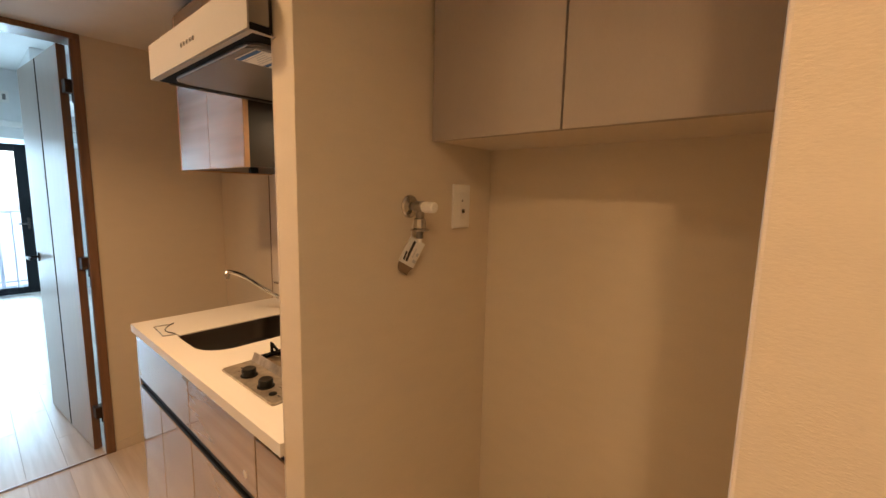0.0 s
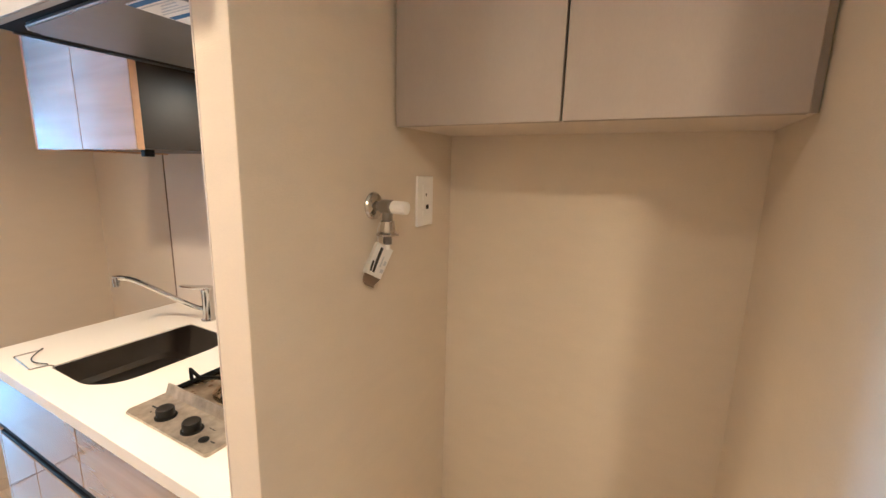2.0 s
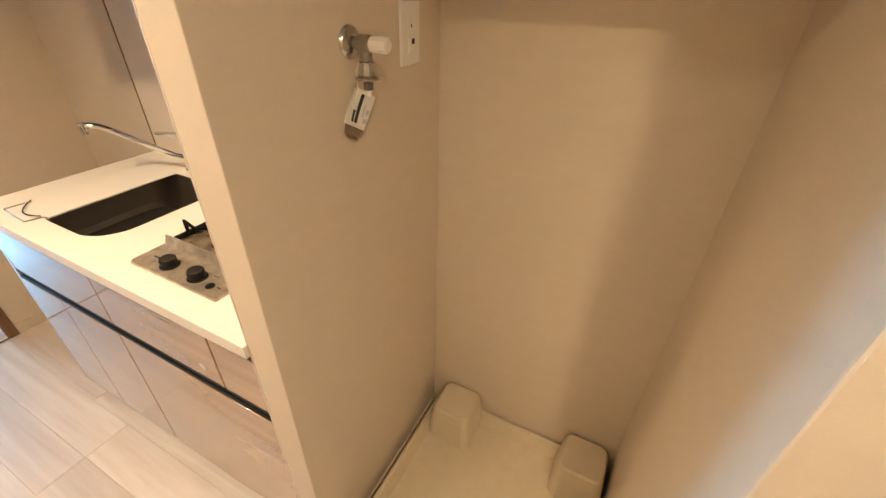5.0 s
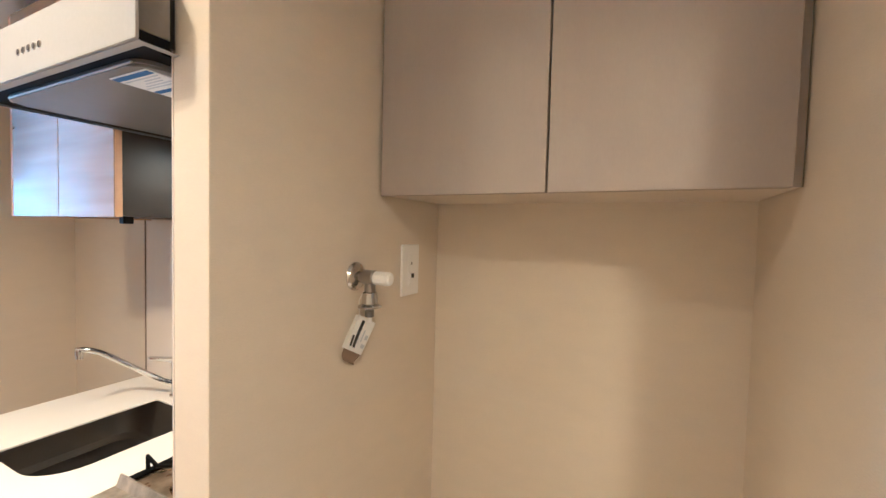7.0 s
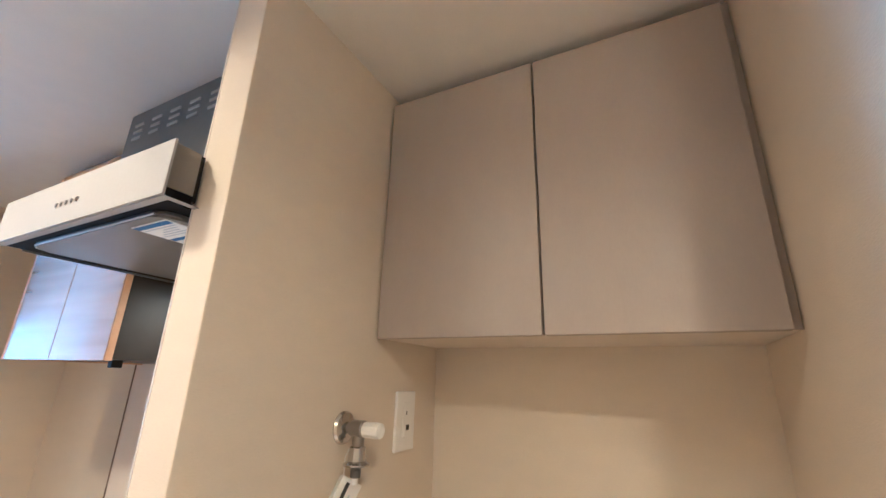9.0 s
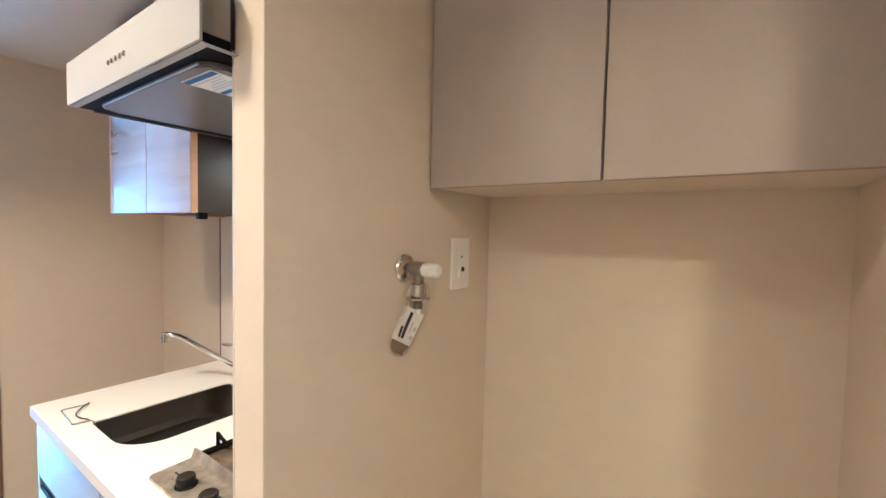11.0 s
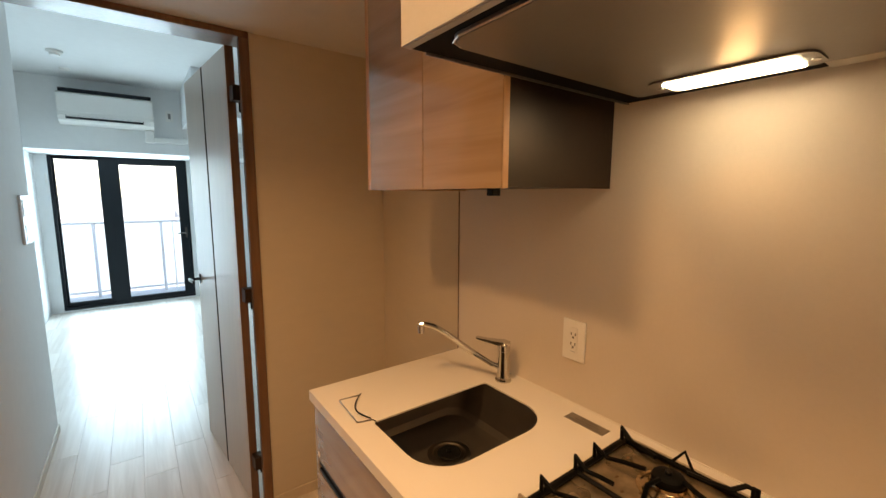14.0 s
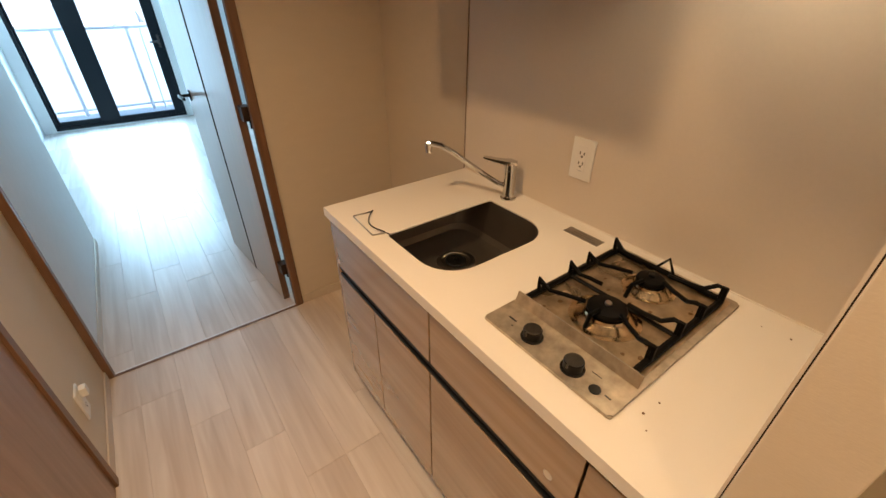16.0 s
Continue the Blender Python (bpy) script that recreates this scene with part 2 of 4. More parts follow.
def prism(bm, outline, z0, z1):
    """An upright prism over an outline of (x, y)."""
    low = [bm.verts.new((x, y, z0)) for x, y in outline]
    high = [bm.verts.new((x, y, z1)) for x, y in outline]
    n = len(outline)
    bm.faces.new(low[::-1])
    bm.faces.new(high)
    for i in range(n):
        bm.faces.new((low[i], low[(i + 1) % n], high[(i + 1) % n], high[i]))
    return bm


def rounded(x0, x1, y0, y1, radii, n=6):
    """An outline of (x, y), anticlockwise, with a radius for each corner: (x0,y0), (x1,y0), (x1,y1), (x0,y1)."""
    out = []
    for (cx, cy, a0), r in zip(((x0, y0, 180), (x1, y0, 270), (x1, y1, 0), (x0, y1, 90)), radii):
        mx, my = cx + (r if cx == x0 else -r), cy + (r if cy == y0 else -r)
        for i in range(n + 1):
            a = radians(a0 + 90 * i / n)
            out.append((mx + r * math.cos(a), my + r * math.sin(a)))
    return out


def smooth(me, angle=21):
    for p in me.polygons:
        p.use_smooth = True
    me.set_sharp_from_angle(angle=radians(angle))


def mesh_of(name, bm, mat):
    bmesh.ops.recalc_face_normals(bm, faces=bm.faces)
    me = bpy.data.meshes.new(name)
    bm.to_mesh(me)
    bm.free()
    me.materials.append(mat)
    smooth(me)
    return me


def thing(name, place, label, category, group="", kind=""):
    """An empty at a thing's base, to carry its parts."""
    ob = new(name)
    ob.empty_display_size = 0.05
    ob.location = place
    ORIGIN[ob.name] = Vector(place)
    return tagged(ob, label, category, group, kind)


def part(name, bm, mat, parent, label=""):
    """One mesh, given in world metres, under a thing or a part."""
    o = ORIGIN[parent.name]
    bmesh.ops.translate(bm, verts=bm.verts, vec=-o)
    ob = new(name, mesh_of(name, bm, mat))
    ob.parent = parent
    ORIGIN[ob.name] = o
    return tagged(ob, label) if label else ob


def solid(name, bm, mat, label, category, kind="", place=(0, 0, 0)):
    """A top-level thing of one mesh."""
    bmesh.ops.translate(bm, verts=bm.verts, vec=-Vector(place))
    ob = new(name, mesh_of(name, bm, mat))
    ob.location = place
    ORIGIN[ob.name] = Vector(place)
    return tagged(ob, label, category, "", kind)


def B(*a, **k):
    return box(bmesh.new(), *a, **k)


def C(*a, **k):
    return cyl(bmesh.new(), *a, **k)


# ---- plan, in metres ----
LW = -0.36                  # corridor's left wall
KW, NB = 1.057, 1.105       # kitchen panel, back wall behind it and in the laundry nook
PF = 0.488                  # front faces of the partitions
PY0, PY1 = 0.975, 1.0485     # partition between nook and kitchen
RY = 0.306                  # nook's other side
DY0, DY1 = 2.880, 3.000     # wall with the door to the living room
CZ, LZ = 2.070, 2.600       # ceilings
WY = 7.640                  # window wall
BY, BZ = 6.800, 1.880       # beam over the window
LX0, LX1 = -0.800, 2.300    # living room's side walls
HY = -1.600                 # hall's far end

# ---- structure ----
solid("wall_back", B(NB, NB + 0.1, RY - 0.2, DY0, 0, CZ), WALLPAPER, "beige woven wallpaper wall behind kitchen and nook", "wall", "structure")
solid("wall_partition", B(PF, NB + 0.02, PY0, PY1, 0, CZ + 0.01, bevel=0.002), WALLPAPER, "beige wallpapered partition between kitchen and laundry nook", "wall", "structure")
solid("wall_hall", B(PF, NB + 0.02, HY, RY, 0, CZ + 0.01, bevel=0.004), WALLPAPER, "beige woven wallpaper wall beside the laundry nook", "wall", "structure")
solid("wall_hall_end", B(-0.46, PF, HY - 0.1, HY, 0, CZ), WALLPAPER, "beige wallpaper wall closing the hall", "wall", "structure")
solid("wall_corridor", B(LW - 0.1, LW, HY, DY0, 0, CZ), WALLPAPER, "beige wallpaper wall of the corridor", "wall", "structure")
bm = bmesh.new()
box(bm, 0.512, NB + 0.1, DY0, DY0 + 0.02, 0, CZ)
box(bm, 0.545, NB + 0.1, DY0 + 0.02, DY1, 0, CZ)
solid("wall_door_side", bm, WALLPAPER, "beige wallpaper wall beside the living room door", "wall", "structure")
solid("wall_closet", B(LX0, LW - 0.015, DY0 + 0.001, 4.285, 0, LZ, bevel=0.003), WHITE_WALL, "white wallpaper wall with a switch panel", "wall", "structure")
solid("wall_over_door", B(LW, NB + 0.1, DY0 + 0.02, DY1, CZ + 0.1, LZ), WHITE_WALL, "white wallpaper wall above the door", "wall", "structure")
solid("wall_living_near", B(NB + 0.1, LX1, DY0, DY1, 0, LZ), WHITE_WALL, "white wallpaper wall of the living room", "wall", "structure")
solid("wall_living_west", B(LX0 - 0.1, LX0, DY1, WY + 0.15, 0, LZ), WHITE_WALL, "white wallpaper side wall of the living room", "wall", "structure")
solid("wall_living_east", B(LX1, LX1 + 0.1, DY0, WY + 0.15, 0, LZ), WHITE_WALL, "white wallpaper side wall of the living room", "wall", "structure")
WX0, WX1, WZ0, WZ1 = -0.685, 0.685, 0.02, 1.90
bm = bmesh.new()
box(bm, LX0, WX0, WY, WY + 0.15, 0, LZ)
box(bm, WX1, LX1, WY, WY + 0.15, 0, LZ)
box(bm, WX0, WX1, WY, WY + 0.15, WZ1, LZ)
box(bm, WX0, WX1, WY, WY + 0.15, -0.1, WZ0)
solid("wall_window", bm, WHITE_WALL, "white wall around the balcony window", "wall", "structure")
# unseen wall, added so that no sun reaches the balcony railing
solid("sun_shade_wall", B(-6.0, LX0 - 0.1, WY, WY + 0.15, -0.28, LZ + 0.1), WHITE_WALL, "unseen pale wall added to keep the sun off the balcony", "wall", "structure")
solid("beam", B(LX0, LX1, BY, WY, BZ, LZ, bevel=0.004), WHITE_WALL, "white papered ceiling beam above the window", "beam", "structure")
solid("ceiling", B(LW - 0.1, NB + 0.1, HY - 0.1, DY1, CZ, CZ + 0.1), CEILING, "pale ceiling of hall and kitchen", "ceiling", "structure")
solid("ceiling_living", B(LX0 - 0.1, LX1 + 0.1, DY1 - 0.1, WY + 0.15, LZ, LZ + 0.1), WHITE_WALL, "white living room ceiling", "ceiling", "structure")

# ---- door to the living room ----
door_frame = thing("door_frame", (0.06, 2.94, 0), "brown wooden door frame around the open doorway", "door frame", kind="structure")
part("jamb", B(0.473, 0.511, DY0 - 0.012, DY0 + 0.020, 0, 2.044, bevel=0.003), TRIM, door_frame)
part("jamb", B(LW, LW + 0.028, DY0 - 0.012, DY0 + 0.020, 0, 2.044, bevel=0.003), TRIM, door_frame)
part("head", B(LW, 0.511, DY0 - 0.012, DY1 + 0.012, 2.044, CZ - 0.001, bevel=0.003), TRIM, door_frame)
part("threshold", B(LW + 0.028, 0.473, DY0 - 0.009, DY0 + 0.002, 0.0, 0.004), TRIM, door_frame)


def room_door():
    """Built flat along y from its hinge, then swung a little past the jamb's line."""
    d = thing("room_door", (0.470, 2.962, 0), "pale wooden interior door standing open into the living room", "door")
    hx, y0, w, th = 0.470, 2.962, 0.79, 0.034
    x0, x1, y1 = hx - th, hx, y0 + w
    g = y0 + 0.40
    part("leaf", B(x0, x1, y0, g - 0.013, 0.008, 2.03, bevel=0.002), DOOR_LEAF, d)
    part("leaf", B(x0, x1, g + 0.013, y1, 0.008, 2.03, bevel=0.002), DOOR_LEAF, d)
    part("groove", B(x0 + 0.0005, x1 - 0.0005, g - 0.013, g + 0.013, 0.008, 2.03), DARK_GROOVE, d, "dark groove between the door boards")
    part("edge_band", B(x0 + 0.001, x1 - 0.001, y0 - 0.003, y0, 0.008, 2.03), TRIM, d, "brown edge of the door leaf")
    for z in (0.22, 1.0, 1.84):
        h = part("hinge", B(x0 + 0.008, x1 + 0.012, y0 - 0.055, y0 - 0.003, z - 0.03, z + 0.03, bevel=0.002), BRONZE, d, "dark bronze hinge")
        part("pin", C((x1 + 0.01, y0 - 0.018, z - 0.07), (x1 + 0.01, y0 - 0.018, z + 0.03), 0.006), BLACK, h)
    bm = bmesh.new()
    box(bm, x0 - 0.006, x0, y1 - 0.07, y1 - 0.045, 0.93, 0.985, bevel=0.003)
    cyl(bm, (x0 - 0.005, y1 - 0.058, 0.958), (x0 - 0.05, y1 - 0.058, 0.958), 0.008)
    box(bm, x0 - 0.06, x0 - 0.046, y1 - 0.155, y1 - 0.048, 0.95, 0.966, bevel=0.004)
    part("door_handle", bm, BLACK, d, "black lever handle")
    d.rotation_euler = (0, 0, radians(5.3))
    return d


room_door()

# ---- window and balcony ----
window_1 = thing("window_1", (0.04, WY, 0), "black framed balcony window with two glazed leaves", "window", kind="structure")


def sash(x0, x1, y, side, far, top, low, name):
    f = part(name, B(x0, x0 + side, y, y + 0.045, WZ0 + 0.03, WZ1 - 0.03, bevel=0.003), ALU, window_1)
    part("stile", B(x1 - far, x1, y, y + 0.045, WZ0 + 0.03, WZ1 - 0.03, bevel=0.003), ALU, window_1)
    part("rail", B(x0 + side, x1 - far, y, y + 0.045, WZ1 - 0.03 - top, WZ1 - 0.03, bevel=0.003), ALU, window_1)
    part("rail", B(x0 + side, x1 - far, y, y + 0.045, WZ0 + 0.03, WZ0 + 0.03 + low, bevel=0.003), ALU, window_1)
    p = part("pane", B(x0 + side, x1 - far, y + 0.02, y + 0.026, WZ0 + 0.03 + low, WZ1 - 0.03 - top), GLASS, window_1)
    p.visible_shadow = False
    return f


part("outer_frame", B(WX0, WX0 + 0.03, WY - 0.005, WY + 0.1, WZ0, WZ1), ALU, window_1)
part("outer_frame", B(WX1 - 0.03, WX1, WY - 0.005, WY + 0.1, WZ0, WZ1), ALU, window_1)
part("outer_frame", B(WX0 + 0.03, WX1 - 0.03, WY - 0.005, WY + 0.1, WZ1 - 0.03, WZ1), ALU, window_1)
part("sill", B(WX0 + 0.03, WX1 - 0.03, WY - 0.005, WY + 0.1, WZ0, WZ0 + 0.03), ALU, window_1)
sash(WX0 + 0.015, -0.16, WY + 0.05, 0.035, 0.035, 0.03, 0.05, "stile")
sash(-0.235, WX1 - 0.015, WY, 0.20, 0.105, 0.075, 0.05, "stile")
bm = bmesh.new()
box(bm, 0.620, 0.645, WY - 0.012, WY, 0.84, 0.98, bevel=0.004)
box(bm, 0.53, 0.637, WY - 0.045, WY - 0.028, 0.895, 0.915, bevel=0.004)
cyl(bm, (0.632, WY - 0.035, 0.905), (0.632, WY, 0.905), 0.008)
part("lever", bm, BUTTON, window_1, "dark metal lever handle")
for x in (WX0 - 0.03, WX1 + 0.012):
    part("curtain_hook", B(x, x + 0.018, WY - 0.03, WY, 1.55, 1.66, bevel=0.004), WHITE_PLASTIC, window_1, "white plastic curtain hook")

solid("balcony_floor", B(-3, 4, WY + 0.15, 9.05, -0.28, -0.1), CONCRETE, "grey concrete balcony floor", "balcony", "structure")
railing = thing("balcony_railing", (0, 8.9, -0.1), "white metal balcony railing with slim posts", "railing")
part("top_rail", B(-3, 4, 8.875, 8.93, 0.985, 1.02, bevel=0.006), RAIL, railing)
part("bottom_rail", B(-3, 4, 8.885, 8.92, -0.03, 0.0, bevel=0.004), RAIL, railing)
for i in range(8):
    x = -2.884 + i * 0.82
    part("post", B(x - 0.02, x + 0.02, 8.885, 8.925, -0.1, 0.985, bevel=0.004), RAIL, railing)
part("post", C((0.545, 8.86, -0.1), (0.545, 8.86, 0.985), 0.012), RAIL, railing)
for i in range(7):
    x = -2.884 + i * 0.82
    p = part("infill_pane", B(x + 0.022, x + 0.798, 8.90, 8.906, 0.0, 0.985), FROST, railing, "frosted glass infill")
    p.visible_shadow = False

solid("ground", B(-900, 900, 12, 1800, -14.2, -14), GROUND, "pale built-up land far below the balcony", "ground", "structure")
bm = bmesh.new()
for i in range(46):
    x = -330 + i * 15 + random.uniform(-4, 4)
    h = random.uniform(3, 11) + (6 if i % 9 == 0 else 0)
    y = random.uniform(170, 330)
    box(bm, x, x + random.uniform(9, 22), y, y + 12, -14, -14 + h)
solid("far_town", bm, FAR_TOWN, "hazy pale roofs of a distant town", "backdrop", "structure")

# ---- kitchen ----
CF, CE, CT = 0.48, 2.206, 0.85
SX0, SX1, SY0, SY1 = 0.555, 0.945, 1.668, 1.935


def cut_slab(hole, z1, z0):
    """The worktop's outline with a hole in it, between two heights."""
    outer = [(CF, PY1 + 0.0045), (KW, PY1 + 0.0045), (KW, CE), (CF, CE)]
    bm = bmesh.new()
    loops = []
    for loop in (outer, hole):
        vs = [bm.verts.new((x, y, z1)) for x, y in loop]
        loops.append([bm.edges.new((vs[i], vs[(i + 1) % len(vs)])) for i in range(len(vs))])
    res = bmesh.ops.triangle_fill(bm, use_beauty=True, use_dissolve=False, edges=loops[0] + loops[1])
    faces = [f for f in res["geom"] if isinstance(f, bmesh.types.BMFace)]
    ext = bmesh.ops.extrude_face_region(bm, geom=faces)
    bmesh.ops.translate(bm, verts=[v for v in ext["geom"] if isinstance(v, bmesh.types.BMVert)], vec=(0, 0, z0 - z1))
    return bm


def worktop():
    w = thing("worktop", (0.77, 1.63, CT - 0.03), "white worktop with a sink cut-out on the kitchen units", "worktop")
    part("slab", cut_slab(rounded(SX0, SX1, SY0, SY1, (0.10, 0.10, 0.012, 0.012), 8), CT, CT - 0.005), WORKTOP, w)
    part("core", cut_slab(rounded(SX0 - 0.004, SX1 + 0.004, SY0 - 0.004, 2.085, (0.104, 0.104, 0.06, 0.06), 8), CT - 0.005, CT - 0.03), WORKTOP, w)
    part("sealing_strip", B(KW - 0.003, KW, PY1 + 0.005, CE, CT + 0.0003, CT + 0.003), WORKTOP, w)
    return w


worktop()


def sink():
    s = thing("sink", (0.75, 1.8, 0.66), "dark stainless steel undermount sink", "sink")
    bm = bmesh.new()
    rings = []
    for inset, z in ((0.0, CT - 0.0055), (0.003, CT - 0.06), (0.010, 0.72), (0.022, 0.703), (0.05, 0.698)):
        o = rounded(SX0 - 0.003 + inset, SX1 + 0.003 - inset, SY0 - 0.003 + inset, 2.08 - inset, (0.10 - inset * 0.4, 0.10 - inset * 0.4, 0.06, 0.06), 8)
        rings.append([bm.verts.new((x, y, z)) for x, y in o])
    for a, b in zip(rings, rings[1:]):
        for i in range(len(a)):
            bm.faces.new((a[i], a[(i + 1) % len(a)], b[(i + 1) % len(b)], b[i]))
    bm.faces.new(rings[-1])
    part("basin", bm, SINK, s)
    dx, dy, dz = 0.772, 1.893, 0.698
    d = part("drain", lathe(bmesh.new(), (dx, dy, dz), (0, 0, 1), ((0.062, 0), (0.062, 0.002), (0.052, 0.004), (0.047, 0.004), (0.043, 0.0015), (0.038, 0.0012)), 32), GREY_METAL, s, "steel drain ring")
    part("drain_cap", lathe(bmesh.new(), (dx, dy, dz + 0.002), (0, 0, 1), ((0.034, 0), (0.034, 0.002), (0.030, 0.004), (0.024, 0.003), (0.008, 0.004), (0.007, 0.012), (0.004, 0.013)), 28), BLACK, d, "black rubber drain cap")
    return s


sink()

FX = 0.494
base = thing("base_cabinet", (0.78, 1.63, 0), "kitchen base unit with glossy pale birch fronts", "cabinet")
bm = bmesh.new()
box(bm, FX + 0.02, KW - 0.002, PY1 + 0.002, CE - 0.021, 0.092, 0.11)
box(bm, KW - 0.02, KW - 0.002, PY1 + 0.002, CE - 0.021, 0.11, CT - 0.034)
box(bm, FX + 0.02, KW - 0.02, PY1 + 0.002, PY1 + 0.018, 0.11, CT - 0.034)
# board close behind the fronts; its dark colour gives the gaps their shade
box(bm, FX + 0.021, FX + 0.035, PY1 + 0.018, CE - 0.021, 0.092, CT - 0.034)
part("carcass", bm, DARK_SIDE, base)
part("plinth", B(FX + 0.055, KW, PY1 + 0.005, CE - 0.024, 0, 0.091), DARK_SIDE, base, "dark recessed plinth")
bm = bmesh.new()
box(bm, FX, KW, CE - 0.02, CE - 0.003, 0.1, CT - 0.032, bevel=0.001)
box(bm, FX + 0.055, KW, CE - 0.02, CE - 0.003, 0.0, 0.1)
part("side_panel", bm, FRONT, base)
for y0, y1 in ((1.6465, CE - 0.022), (1.204, 1.641)):
    part("drawer_front", B(FX, FX + 0.019, y0, y1, 0.632, CT - 0.036, bevel=0.0012), FRONT, base)
part("filler_front", B(FX, FX + 0.019, PY1 + 0.005, 1.1985, 0.632, 0.793, bevel=0.0012), FRONT, base)
part("filler_handle", B(FX + 0.004, FX + 0.02, PY1 + 0.001, 1.199, 0.795, CT - 0.034), BLUE_BLACK, base, "black recessed grip")
for y0, y1 in ((1.9465, CE - 0.022), (1.6465, 1.9415), (PY1 + 0.005, 1.641)):
    part("door", B(FX, FX + 0.019, y0, y1, 0.102, 0.592, bevel=0.0012), FRONT, base)
bm = bmesh.new()
box(bm, FX + 0.012, FX + 0.03, PY1 + 0.001, CE - 0.022, 0.593, 0.631)
box(bm, FX + 0.001, FX + 0.014, PY1 + 0.001, CE - 0.022, 0.593, 0.604, bevel=0.002)
box(bm, FX + 0.001, FX + 0.014, PY1 + 0.001, CE - 0.022, 0.618, 0.631, bevel=0.002)
part("grip_profile", bm, BLUE_BLACK, base, "long black recessed handle profile")

solid("splash_panel", B(KW, NB, PY1, CE, 0.0, CZ), PANEL, "smooth beige kitchen wall panel behind the worktop", "wall panel", "structure")

wall_cab = thing("wall_cabinet", (0.88, 1.9, 1.45), "wall cabinet with glossy birch doors and a dark side", "cabinet")
part("carcass", B(0.698, KW, 1.614, 2.166, 1.452, 2.035), DARK_SIDE, wall_cab)
part("side_panel", B(0.698, KW, 1.612, 1.6135, 1.45, 2.035), DARK_SIDE, wall_cab, "dark brown side")
for y0, y1 in ((1.888, 2.168), (1.612, 1.886)):
    part("door", B(0.680, 0.697, y0, y1, 1.447, 2.03, bevel=0.001), FRONT, wall_cab)
part("edge_strip", B(0.682, 0.6965, 1.6105, 1.612, 1.447, 2.03), FRONT_EDGE, wall_cab, "orange wood edge")
part("filler", B(0.712, KW, 1.614, 2.166, 2.036, CZ - 0.001), DARK_SIDE, wall_cab)
part("end_panel", B(0.684, KW, 2.1695, 2.196, 1.447, 2.03, bevel=0.001), FRONT_EDGE, wall_cab, "orange wood end panel")
part("catch", B(0.74, 0.765, 1.70, 1.72, 1.432, 1.451, bevel=0.002), BLACK, wall_cab, "black push latch")


